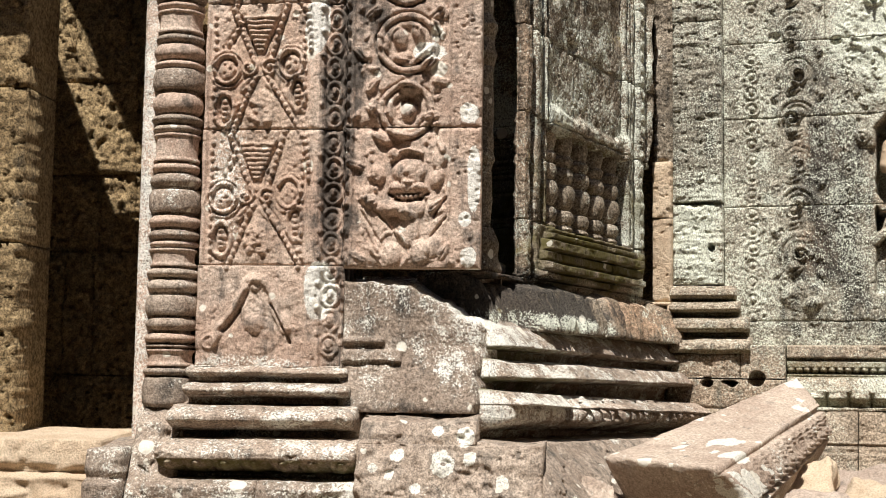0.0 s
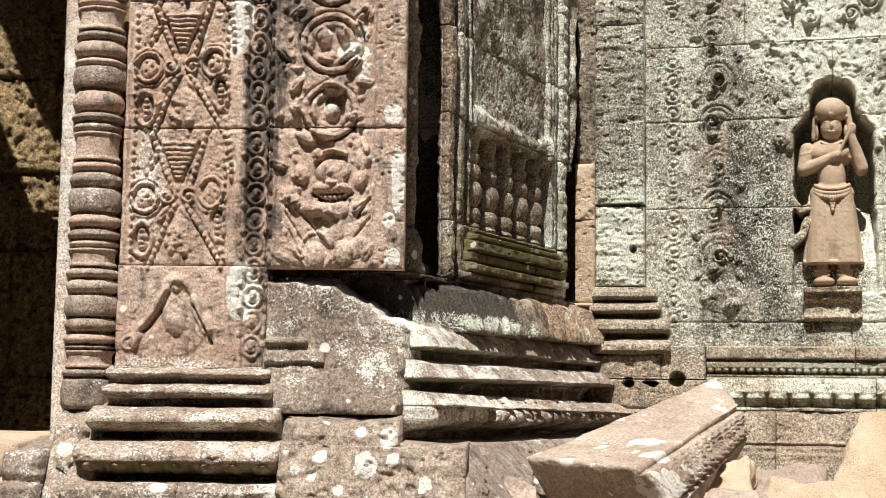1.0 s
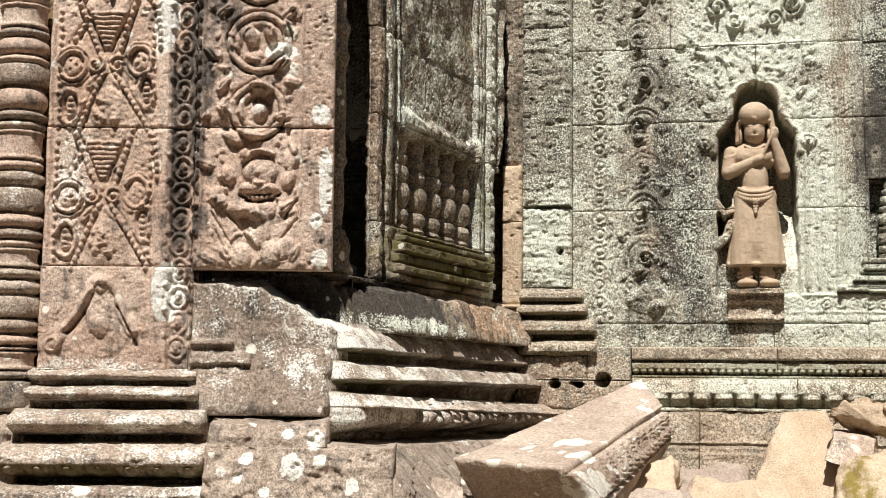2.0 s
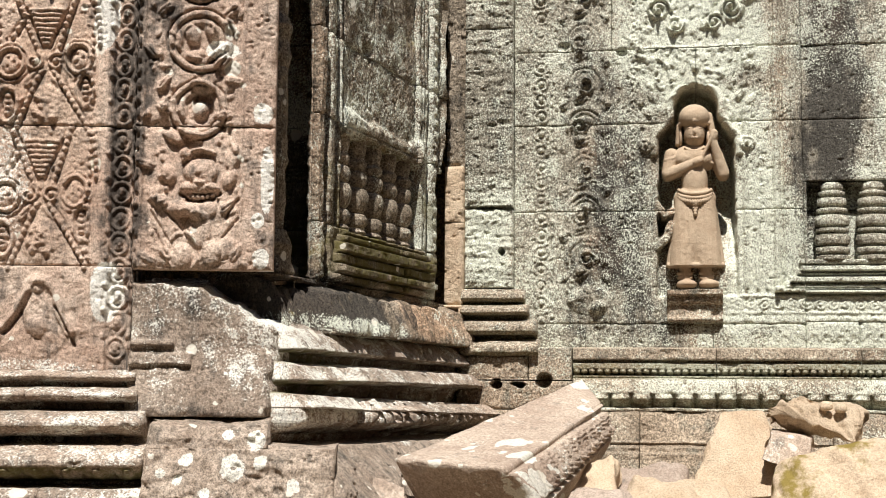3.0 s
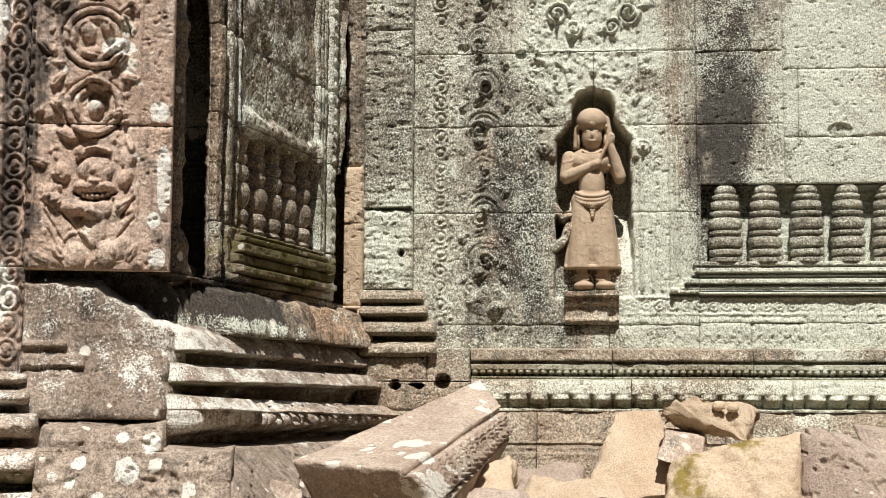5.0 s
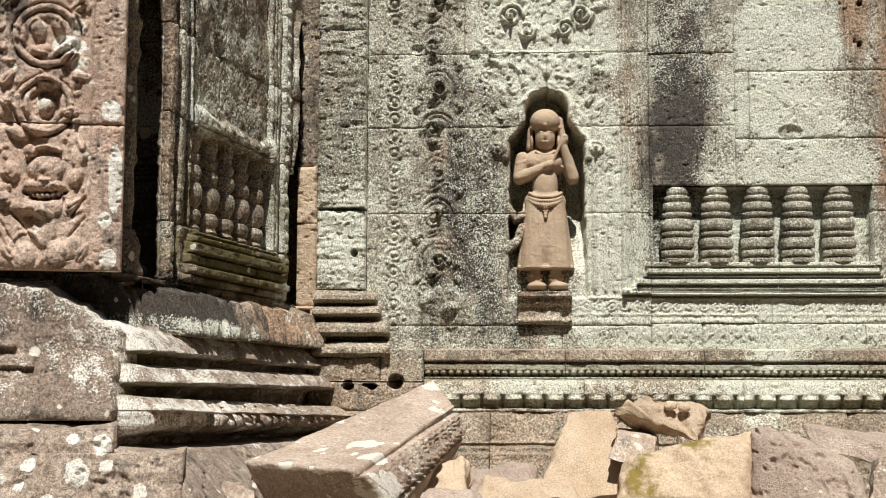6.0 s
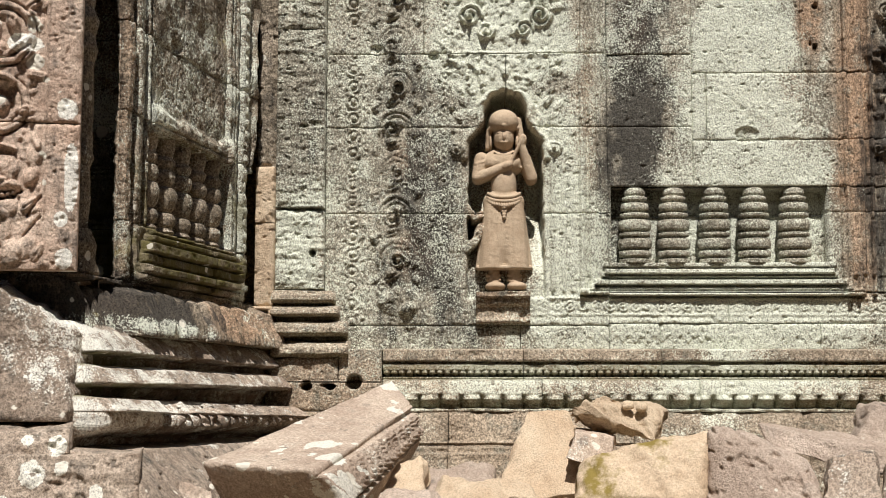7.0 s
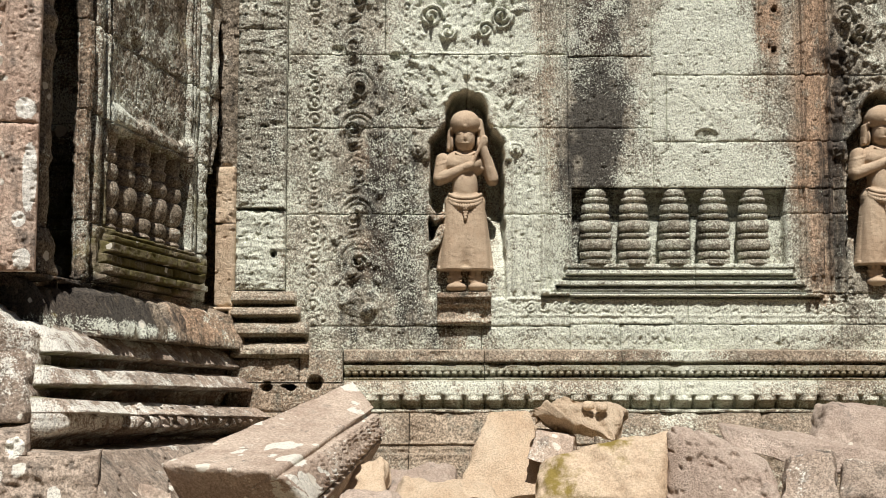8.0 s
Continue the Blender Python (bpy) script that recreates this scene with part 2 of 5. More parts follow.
        chip = wear * (0.7 + 0.9 * grain2(S * 14, Z * 14, 40 + seed, 3))
        H = self.H[w] + lift - 0.9 * np.clip(chip, 0.001, 1) * np.exp(-((e / np.clip(chip, 0.003, 1)) ** 2))
        pts = self.plane.at(S, Z, H)
        pad = np.pad(pts, ((1, 1), (1, 1), (0, 0)), mode="edge")
        rim = self.plane.at(np.pad(S, 1, mode="edge"), np.pad(Z, 1, mode="edge"), -back)
        pad[0], pad[-1], pad[:, 0], pad[:, -1] = rim[0], rim[-1], rim[:, 0], rim[:, -1]
        att = {k: np.pad(v[w], 1, mode="edge") for k, v in self.A.items()}
        return put(name, mesh_grid(pad, name, material, attributes=att), parent, label=label)


def thing(name, label, category, kind="", group="", at=(0, 0, 0)):
    ob = new(name)
    ob.location = at
    return tagged(ob, label, category, group, kind)


def dense(profile, step):
    """A polyline with points every step metres at most."""
    out = []
    for (a, b), (c, d) in zip(profile[:-1], profile[1:]):
        k = max(1, int(math.hypot(c - a, d - b) / step))
        out += [(a + (c - a) * i / k, b + (d - b) * i / k) for i in range(k)]
    return np.array(out + [profile[-1]])


def moulding(name, parent, plane, s0, s1, profile, material, step=0.012, rough=0.006, seed=3, attributes=None, beads=None, taper=0.0, label=""):
    """A moulded stone course: a profile of (out, z) points, upwards, drawn along the plane, worn and uneven. beads: (z, pitch, size) of a row of knobs; taper: the course sinks by this much a metre."""
    p = dense(profile, step * 0.7)
    s = np.linspace(s0, s1, max(3, int((s1 - s0) / step)))
    S, D = np.meshgrid(s, p[:, 0])
    Z = np.meshgrid(s, p[:, 1])[1]
    n1 = grain2(S * 7 + 31, Z * 11, seed, 4)
    chip = ramp(grain2(S * 5.3 + 9, Z * 9 + D * 6, seed + 11, 3), 0.18, 0.55) + 0.6 * ramp(grain2(S * 17, Z * 21, seed + 13, 3), 0.25, 0.6)
    D = D - rough * 3.2 * chip * (D > np.min(p[:, 0]) + 0.02) + rough * 1.6 * n1 + rough * 0.8 * grain2(S * 40, Z * 40 + D * 40, seed + 3, 3)
    Z = Z + rough * 0.9 * grain2(S * 6, Z * 3 + D * 5, seed + 5, 3) + taper * S
    if beads:
        for bz, pitch, size in beads:
            ph = (S / pitch) % 1 - 0.5
            q = (ph * pitch / (size * 0.5)) ** 2 + ((Z - bz) / (size * 0.55)) ** 2
            D = D + size * 0.55 * np.sqrt(np.clip(1 - q, 0, 1)) - size * 0.5 * ramp(np.abs(ph), 0.36, 0.5) * (np.abs(Z - bz) < size * 0.6)
    e = np.minimum(S - s0, s1 - S)
    D = D - 0.02 * np.exp(-((e / 0.012) ** 2)) * (0.6 + 0.6 * n1)
    pts = plane.at(S, Z, D)
    rim = plane.at(np.pad(S, 1, mode="edge"), np.pad(Z, 1, mode="edge"), -0.3)
    pad = np.pad(pts, ((1, 1), (1, 1), (0, 0)), mode="edge")
    pad[0], pad[-1], pad[:, 0], pad[:, -1] = rim[0], rim[-1], rim[:, 0], rim[:, -1]
    att = {k: v(np.pad(S, 1, mode="edge"), np.pad(Z, 1, mode="edge")) if callable(v) else np.full(pad.shape[:2], v) for k, v in (attributes or {}).items()}
    return put(name, mesh_grid(pad, name, material, attributes=att), parent, label=label)


def lathe(profile, name, material, sides=24, rough=0.003, seed=2, facets=0, step=0.01):
    """A turned stone shaft about its own z axis, from (radius, z) points."""
    p = dense(profile, step)
    a = np.linspace(0, 2 * math.pi, sides, endpoint=False)
    A, Rr = np.meshgrid(a, p[:, 0])
    Z = np.meshgrid(a, p[:, 1])[1]
    if facets:
        w = 2 * math.pi / facets
        Rr = Rr * math.cos(w / 2) / np.cos((A % w) - w / 2) * 0.5 + Rr * 0.5
    Rr = Rr + rough * 2 * grain2(np.cos(A) * 3 + 5, Z * 14 + np.sin(A) * 3, seed, 4)
    pts = np.stack([Rr * np.cos(A), Rr * np.sin(A), Z], -1)
    caps = np.array([[0, 0, p[0, 1]], [0, 0, p[-1, 1]]])
    pts = np.concatenate([np.broadcast_to(caps[0], pts[:1].shape), pts, np.broadcast_to(caps[1], pts[:1].shape)])
    return mesh_grid(pts, name, material, closed=True)


def boulder(name, size, m, material, label, rough=0.02, rounding=0.04, seed=1, n=26, shape=None, category="stone block", parent=None, group="", pits=0.002):
    """A broken block: a box with worn edges and an uneven skin; shape bends or cuts its points."""
    bm = bmesh.new()
    bmesh.ops.create_cube(bm, size=2)
    bmesh.ops.subdivide_edges(bm, edges=bm.edges[:], cuts=n, use_grid_fill=True)
    me = bpy.data.meshes.new(name)
    bm.to_mesh(me)
    bm.free()
    co = np.empty(len(me.vertices) * 3, dtype=np.float32)
    me.vertices.foreach_get("co", co)
    co = co.reshape(-1, 3).astype(float)
    half = np.array(size) / 2
    r = min(rounding, half.min())
    co = co * half
    core = np.clip(co, -(half - r), half - r)
    off = co - core
    ln = np.linalg.norm(off, axis=1, keepdims=True)
    co = core + off / np.maximum(ln, 1e-9) * np.minimum(ln, r)
    flat = np.empty(len(me.vertices) * 3, dtype=np.float32)
    if shape:
        co = shape(co)
    q = co + seed * 3.7
    if n > 16:
        bend = rough * 2.2
        co = co + bend * np.stack([grain2(q[:, (k + 1) % 3] * 3.1 + k, q[:, (k + 2) % 3] * 3.1 + q[:, k] * 1.3, seed + 7 * k, 3) for k in range(3)], 1)
    d = rough * (1.3 * grain2(q[:, 0] * 4 + q[:, 2] * 3, q[:, 1] * 4 - q[:, 2] * 2, seed, 4) + 0.45 * grain2(q[:, 0] * 25 + q[:, 2] * 17, q[:, 1] * 25 - q[:, 2] * 15, seed + 4, 3))
    d = d - pits * 2 * ramp(grain2(q[:, 0] * 34 + q[:, 1] * 6, q[:, 2] * 34 - q[:, 1] * 8, seed + 6, 2), 0.2, 0.6)
    me.vertices.foreach_set("co", co.reshape(-1))
    me.update()
    me.vertices.foreach_get("normal", flat)
    co = co + flat.reshape(-1, 3) * d[:, None]
    me.vertices.foreach_set("co", co.reshape(-1))
    me.polygons.foreach_set("use_smooth", [True] * len(me.polygons))
    me.update()
    me.materials.append(material)
    return put(name, me, parent, m, label, category if parent is None else "", "", group)


def fallen(name, top, drop, material, label, rough=0.02, rounding=0.12, seed=1, n=26, group="", category="stone block", pits=0.003):
    """A broken block between a face of four corners (lower edge first, anticlockwise) and the same face moved by drop."""
    A = np.array(top, float)
    B = A + np.array(drop, float) if np.ndim(drop) == 1 else np.array(drop, float)
    mid = (A.mean(0) + B.mean(0)) / 2

    def shape(co):
        u, v, w = ((co[:, k:k + 1] + 1) / 2 for k in range(3))
        quad = lambda Q: Q[0] * (1 - u) * (1 - v) + Q[1] * u * (1 - v) + Q[2] * u * v + Q[3] * (1 - u) * v
        return quad(A) * w + quad(B) * (1 - w) - mid
    return boulder(name, (2, 2, 2), pose(*mid), material, label, rough, rounding, seed, n, shape, category, None, group, pits)


def torus(z0, z1, inner, outer, n=7):
    """Points of a rounded moulding between two heights."""
    return [(inner + (outer - inner) * math.sin(math.pi * (0.12 + 0.76 * i / n)), z0 + (z1 - z0) * i / n) for i in range(n + 1)]


# ---- ground ----
gx = np.concatenate([np.linspace(-900, -8, 14), np.linspace(-7.5, 7.5, 101), np.linspace(8, 900, 14)])
gy = np.concatenate([np.linspace(-900, -6, 14), np.linspace(-5.5, 9.5, 101), np.linspace(10, 900, 14)])
GX, GY = np.meshgrid(gx, gy)
GZ = 1.02 * ramp(GY, 2.0, 6.2) * (1 - ramp(np.abs(GX), 6.0, 14.0)) * (1 - ramp(GY, 9, 30)) + 0.04 * grain2(GX * 1.3, GY * 1.3, 8, 5) + 0.02 * grain2(GX * 9, GY * 9, 18, 3)
put("ground", mesh_grid(np.stack([GX, GY, GZ], -1), "ground", SOIL), label="sandy earth banked up against the temple base", category="ground", kind="structure")

def foliage(relief, s0, s1, z0, z1, count, size, h, centres, seed):
    """Leaves and buds that follow one another round the nearest of some centres."""
    rnd = random.Random(seed)
    for i in range(count):
        s, z = rnd.uniform(s0, s1), rnd.uniform(z0, z1)
        c = min(centres, key=lambda q: math.hypot(q[0] - s, q[1] - z))
        turn = math.atan2(z - c[1], s - c[0]) + math.pi / 2 * (1 if s > c[0] else -1) + rnd.uniform(-0.5, 0.5)
        if rnd.random() < 0.7:
            relief.leaf(s, z, rnd.uniform(0.7, 1.3) * size, turn, rnd.uniform(0.6, 1.2) * h)
        else:
            relief.dome(s, z, size * 0.28, size * 0.28, rnd.choice((-1, 1)) * h)


# ---- plain unseen walls added round the camera to cut sky and bounce light ----
for name, x0, x1, y0, y1 in (("wall_south", -7.4, 7.4, -2.9, -2.5), ("wall_west", -7.4, -7.0, -2.5, 9.0), ("wall_east", 7.0, 7.4, -2.5, 9.0), ("wall_north", 3.15, 7.0, 8.2, 8.6), ("wall_north_west", -7.0, -5.4, 5.6, 6.0)):
    n = max(2, int(max(x1 - x0, y1 - y0) / 0.25))
    along = np.linspace(0, 1, n)
    hs = np.array([-0.3, 1.0, 2.0, 3.0, 4.0, 5.0, 6.0, 7.5, 9.0])
    ring = [(x0, y0), (x1, y0), (x1, y1), (x0, y1)]
    corners = np.array([(px, py) for (px, py), (qx, qy) in zip(ring, ring[1:] + ring[:1]) for px, py in [(px + (qx - px) * t, py + (qy - py) * t) for t in along[:-1]]])
    rows = np.stack([np.concatenate([corners, np.full((len(corners), 1), h)], 1) for h in hs])
    rows = np.concatenate([rows, np.concatenate([np.tile(corners.mean(0), (len(corners), 1)), np.full((len(corners), 1), 9.0)], 1)[None]])
    put(name, mesh_grid(rows, name, LATERITE, closed=True, smooth=False), label="plain weathered laterite wall closing the courtyard", category="wall", kind="structure")

# ---- back wall: its relief ----
wall_back = thing("wall_back", "carved grey-green lichened sandstone wall of a temple", "wall", "structure")
RB = Relief(BACK, -1.0, 2.95, 1.84, 4.4, 0.006, 0.006, 11)
rb = random.Random(4)
# vertical bands of ornament on the left: bead chain, medallion chain, bead chain
for i in range(34):
    z = 2.02 + i * 0.073
    if 2.0 < z < 4.35:
        zz = 2.02 + i * 0.105
        RB.ring(-0.80, zz, 0.042, 0.040, 0.018, 0.014)
        RB.dome(-0.80, zz, 0.020, 0.020, 0.026)
        RB.dome(-0.80 + 0.03 * (-1) ** i, zz + 0.05, 0.018, 0.014, 0.020)
        for q in (-0.885, -0.735):
            RB.dome(q, z + 0.02, 0.012, 0.014, 0.010)
        RB.ring(-0.26 + 0.03, z, 0.030, 0.032, 0.014, 0.008)
        RB.dome(-0.23, z, 0.012, 0.012, 0.010)
for q in (-0.925, -0.725, -0.655, -0.345, -0.20):
    RB.box(q - 0.008, q + 0.008, 1.9, 4.4, 0.007)
for i in range(9):
    z = 2.40 + i * 0.272
    for a in range(12):
        t0, t1 = -0.3 + a * 0.3, -0.3 + (a + 1) * 0.3
        RB.line([(-0.53 + 0.115 * math.cos(t0), z + 0.12 * math.sin(t0)), (-0.53 + 0.115 * math.cos(t1), z + 0.12 * math.sin(t1))], 0.032, 0.019)
        RB.line([(-0.53 + 0.08 * math.cos(t0), z + 0.085 * math.sin(t0)), (-0.53 + 0.08 * math.cos(t1), z + 0.085 * math.sin(t1))], 0.020, 0.012)
    RB.scroll(-0.54 + 0.02 * (-1) ** i, z - 0.01, 0.055, 0.032, (-1) ** i, 1.3, i)
    RB.dome(-0.52, z + 0.03, 0.035, 0.03, 0.035)
    RB.dome(-0.56, z - 0.07, 0.04, 0.025, 0.04, 0.5)
    RB.leaf(-0.60, z - 0.12, 0.10, 0.4, 0.03)
    for k in (-1, 1):
        RB.leaf(-0.53 + k * 0.11, z + 0.10, 0.07, math.pi / 2 - k * 0.8, 0.02)
        RB.leaf(-0.53 + k * 0.10, z - 0.10, 0.07, -math.pi / 2 + k * 0.9, 0.02)
# bracket at the foot of the chain
RB.dome(-0.50, 2.14, 0.14, 0.09, 0.05)
RB.dome(-0.44, 2.06, 0.07, 0.08, 0.045)
# niche with its lobed arch
S, Z = RB.S, RB.Z
def niche(cs):
    """A niche with a lobed arch, leaf work and scrolls above it."""
    half = np.where(Z < 3.13, 0.235 - 0.02 * (Z - 2.4), np.where(Z < 3.30, 0.235 - 0.115 * ramp(Z, 3.10, 3.28), 0.125 * np.sqrt(np.clip(1 - ((Z - 3.30) / 0.16) ** 2, 0, 1))))
    inside = ramp(half - np.abs(S - cs), -0.004, 0.006) * ramp(Z, 2.155, 2.165) * (Z < 3.47)
    RB.H -= inside * (0.06 + 0.28 * ramp(Z, 2.30, 2.80))
    edge = np.abs(np.abs(S - cs) - half - 0.028)
    RB.H += 0.04 * np.clip(1 - (edge / 0.026) ** 2, 0, 1) ** 0.5 * (Z > 3.02) * (Z < 3.45)
    for k in (-1, 1):
        RB.dome(cs + k * 0.30, 3.09, 0.055, 0.045, 0.030)
        RB.scroll(cs + k * 0.30, 3.09, 0.045, 0.040, k)
        for i in range(11):
            a = 0.15 + i * 0.14
            r = 0.245 + 0.05 * (i % 2)
            RB.leaf(cs + k * math.cos(a) * r * 1.05, 3.22 + math.sin(a) * r * 1.3, 0.085, math.atan2(math.sin(a) * 1.2, k * math.cos(a)) + k * 0.35, 0.022)
        RB.scroll(cs + k * 0.22, 3.93, 0.075, 0.05, -k, 1.8)
        RB.scroll(cs + k * 0.12, 3.84, 0.06, 0.045, k)
        for i in range(9):
            RB.leaf(cs + k * (0.07 + 0.035 * i), 3.60 + 0.035 * (i % 3), 0.065, math.pi / 2 - k * 0.3 * (i % 4), 0.026)
            RB.leaf(cs + k * (0.05 + 0.04 * i), 4.02 + 0.05 * (i % 3), 0.06, math.pi / 2 + k * 0.3 * (i % 3), 0.024)


niche(0.147)
niche(2.72)
cs = 0.147
for i in range(5):
    RB.dome(cs + (i - 2) * 0.065, 3.80 + 0.03 * (i % 2), 0.034, 0.04, 0.026)
RB.box(cs - 0.36, cs + 0.36, 3.685, 3.70, 0.018)
for i in range(60):
    RB.dome(cs + rb.uniform(-0.4, 0.4), rb.uniform(3.5, 4.35), rb.uniform(0.012, 0.03), rb.uniform(0.012, 0.035), 0.014)
# fluted strips beside the niche, down to the window
for q, w, h in ((0.44, 0.03, 0.008), (0.50, 0.02, 0.012), (0.56, 0.05, 0.006), (0.63, 0.016, 0.012), (0.68, 0.03, 0.007), (0.74, 0.02, 0.012)):
    RB.box(q - w / 2, q + w / 2, 2.20, 4.4, h)
for i in range(26):
    RB.scroll(0.53, 2.30 + 0.085 * i, 0.026, 0.010, 1 if i % 2 else -1)
# tail of the robe in the niche
RB.line([(-0.09, 2.72), (-0.04, 2.66), (0.0, 2.68)], 0.05, 0.01)
RB.line([(-0.10, 2.47), (-0.04, 2.52), (0.0, 2.60)], 0.06, 0.012)
# rosettes and lotus buds under the window
for i in range(30):
    q = 0.30 + i * 0.079
    if q < 2.85:
        RB.ring(q, 2.115, 0.026, 0.026, 0.014, 0.010)
        RB.dome(q, 2.115, 0.012, 0.012, 0.012)
        RB.leaf(q, 1.90, 0.14, math.pi / 2, 0.014)
        RB.line([(q - 0.038, 2.03), (q - 0.03, 1.95), (q, 1.90), (q + 0.03, 1.95), (q + 0.038, 2.03)], 0.012, 0.012)
        RB.dome(q + 0.039, 1.94, 0.014, 0.02, 0.012)
RB.box(0.25, 2.9, 2.055, 2.07, 0.008)
RB.box(0.25, 2.9, 2.155, 2.168, 0.01)
for i in range(12):
    q = -0.93 + i * 0.079
    RB.leaf(q, 1.90, 0.13, math.pi / 2, 0.006)
# right: fluted jamb strips and the next carved pier
for q, w, h in ((2.02, 0.03, 0.010), (2.23, 0.012, 0.02), (2.27, 0.03, 0.03), (2.33, 0.03, 0.02), (2.38, 0.014, 0.03), (2.44, 0.05, 0.012)):
    RB.box(q - w / 2, q + w / 2, 2.30, 4.4, h)
for i in range(40):
    RB.ring(2.505, 2.1 + i * 0.062, 0.022, 0.024, 0.012, 0.012)
for q, z, r in ((2.06, 3.72, 0.018), (2.07, 3.98, 0.02), (2.56, 3.78, 0.022), (2.62, 3.80, 0.015), (2.03, 3.74, 0.012), (2.52, 3.45, 0.016)):
    RB.dome(q, z, r, r * 1.1, -0.09, 0, 0.3)
for i in range(60):
    RB.leaf(rb.uniform(2.5, 2.9), rb.uniform(3.5, 4.3), rb.uniform(0.05, 0.11), rb.uniform(0, 6.3), 0.018)
# holes and losses
for q, z, r in ((-0.66, 3.72, 0.028), (-0.30, 3.68, 0.022), (1.63, 3.17, 0.05)):
    RB.dome(q, z, r * 1.5, r, -0.05, 0, 0.4)
foliage(RB, -0.19, 0.48, 3.18, 4.36, 260, 0.050, 0.011, [(0.147, 3.25), (-0.07, 3.93), (0.36, 3.93), (0.147, 3.82)], 15)
foliage(RB, 2.45, 2.93, 3.2, 4.36, 200, 0.055, 0.02, [(2.72, 3.25), (2.6, 3.9)], 16)
foliage(RB, -0.94, -0.17, 1.95, 4.36, 480, 0.034, 0.009, [(-0.53, 2.40 + 0.272 * q) for q in range(8)], 17)
foliage(RB, 0.41, 0.77, 2.2, 4.36, 120, 0.03, 0.007, [(0.58, 2.3 + 0.4 * q) for q in range(6)], 18)
RB.H = RB.H0 + (RB.H - RB.H0) * np.where(np.abs(RB.H - RB.H0) < 0.06, 0.85, 1.0)
RB.weather(0.004, 0.5, 0.005)
# blind window: stepped frame and recess
for k, (a, b, c, h) in enumerate(((0.60, 2.30, 2.185, 0.030), (0.655, 2.245, 2.215, 0.0), (0.69, 2.21, 2.245, 0.024), (0.735, 2.165, 2.29, 0.0), (0.755, 2.145, 2.312, 0.016))):
    RB.box(a, a + 0.03, c, 2.86 + 0.9 * (k < 3), 0.4 * h)
    RB.box(b - 0.03, b, c, 2.86 + 0.9 * (k < 3), 0.4 * h)
    RB.box(a, b, c, c + 0.032, h + 0.012)
    RB.box(a, b, c - 0.012, c, -0.03)
RB.box(0.79, 2.115, 2.385, 2.845, -0.13)
RB.box(0.745, 2.16, 2.352, 2.382, 0.028)

# upright mouldings beside the window, on both sides
for q, w, h in ((0.43, 0.02, 0.014), (0.615, 0.014, 0.012), (0.655, 0.012, -0.014), (0.70, 0.012, -0.014), (0.745, 0.014, -0.016),
                (2.20, 0.016, -0.02), (2.235, 0.03, 0.03), (2.275, 0.014, -0.012), (2.31, 0.04, 0.028), (2.35, 0.012, -0.02), (2.385, 0.026, 0.03), (2.42, 0.012, -0.02), (2.455, 0.03, 0.016)):
    RB.box(q - w / 2, q + w / 2, 2.19, 4.4, h)
# crusts and stains by place
RB.tint("lichen", -0.65, 2.8, 0.40, 1.2, 0.1)
RB.tint("dark", -0.30, 2.7, 0.16, 0.7, 0.55)
RB.tint("warm", -0.42, 2.45, 0.10, 0.16, 0.8)
RB.tint("warm", -0.40, 3.05, 0.14, 0.14, 0.6)
RB.tint("lichen", 0.15, 3.75, 0.42, 0.40, 0.65)
RB.tint("lichen", 0.50, 2.6, 0.20, 0.75, 0.45)
RB.tint("warm", 0.62, 3.4, 0.08, 0.6, 0.5)
RB.tint("dark", 0.80, 2.5, 0.10, 0.4, 0.4)
RB.tint("lichen", 1.5, 2.03, 1.1, 0.28, 0.6)
RB.tint("lichen", 1.65, 2.75, 0.65, 0.55, 0.5)
RB.tint("lichen", 1.62, 3.7, 0.36, 0.50, 0.55)
RB.tint("warm", 1.75, 3.45, 0.3, 0.3, 0.5)
RB.tint("dark", 0.95, 3.1, 0.20, 0.5, 0.5, 0.9)
RB.tint("lichen", 0.92, 3.1, 0.22, 0.35, -0.5)
RB.tint("dark", 0.98, 3.9, 0.2, 0.6, 0.6, 0.9)
RB.tint("dark", 0.97, 3.45, 0.17, 0.8, 0.35, 0.6)
RB.tint("dark", -0.50, 3.0, 0.17, 1.1, 0.35)
RB.tint("lichen", -0.50, 3.0, 0.17, 1.1, -0.15)
RB.tint("warm", 0.95, 4.0, 0.10, 0.35, 1.2)
RB.tint("warm", 2.30, 3.3, 0.14, 1.1, 0.9)
RB.tint("lichen", 2.30, 3.3, 0.14, 1.1, -0.45)
RB.tint("warm", 2.03, 3.9, 0.08, 0.3, 0.9)
RB.tint("lichen", 2.03, 3.9, 0.08, 0.3, -0.5)
RB.tint("dark", 2.45, 3.0, 0.14, 0.8, 0.6)
RB.tint("lichen", 2.4, 3.0, 0.28, 1.3, -0.3)
RB.tint("warm", 2.75, 2.8, 0.2, 0.5, 0.9)
RB.tint("dark", 0.02, 2.1, 0.30, 0.25, 0.45)
RB.tint("warm", 0.13, 2.0, 0.15, 0.15, 0.5)
RB.tint("warm", 0.147, 2.8, 0.20, 0.7, 0.9)

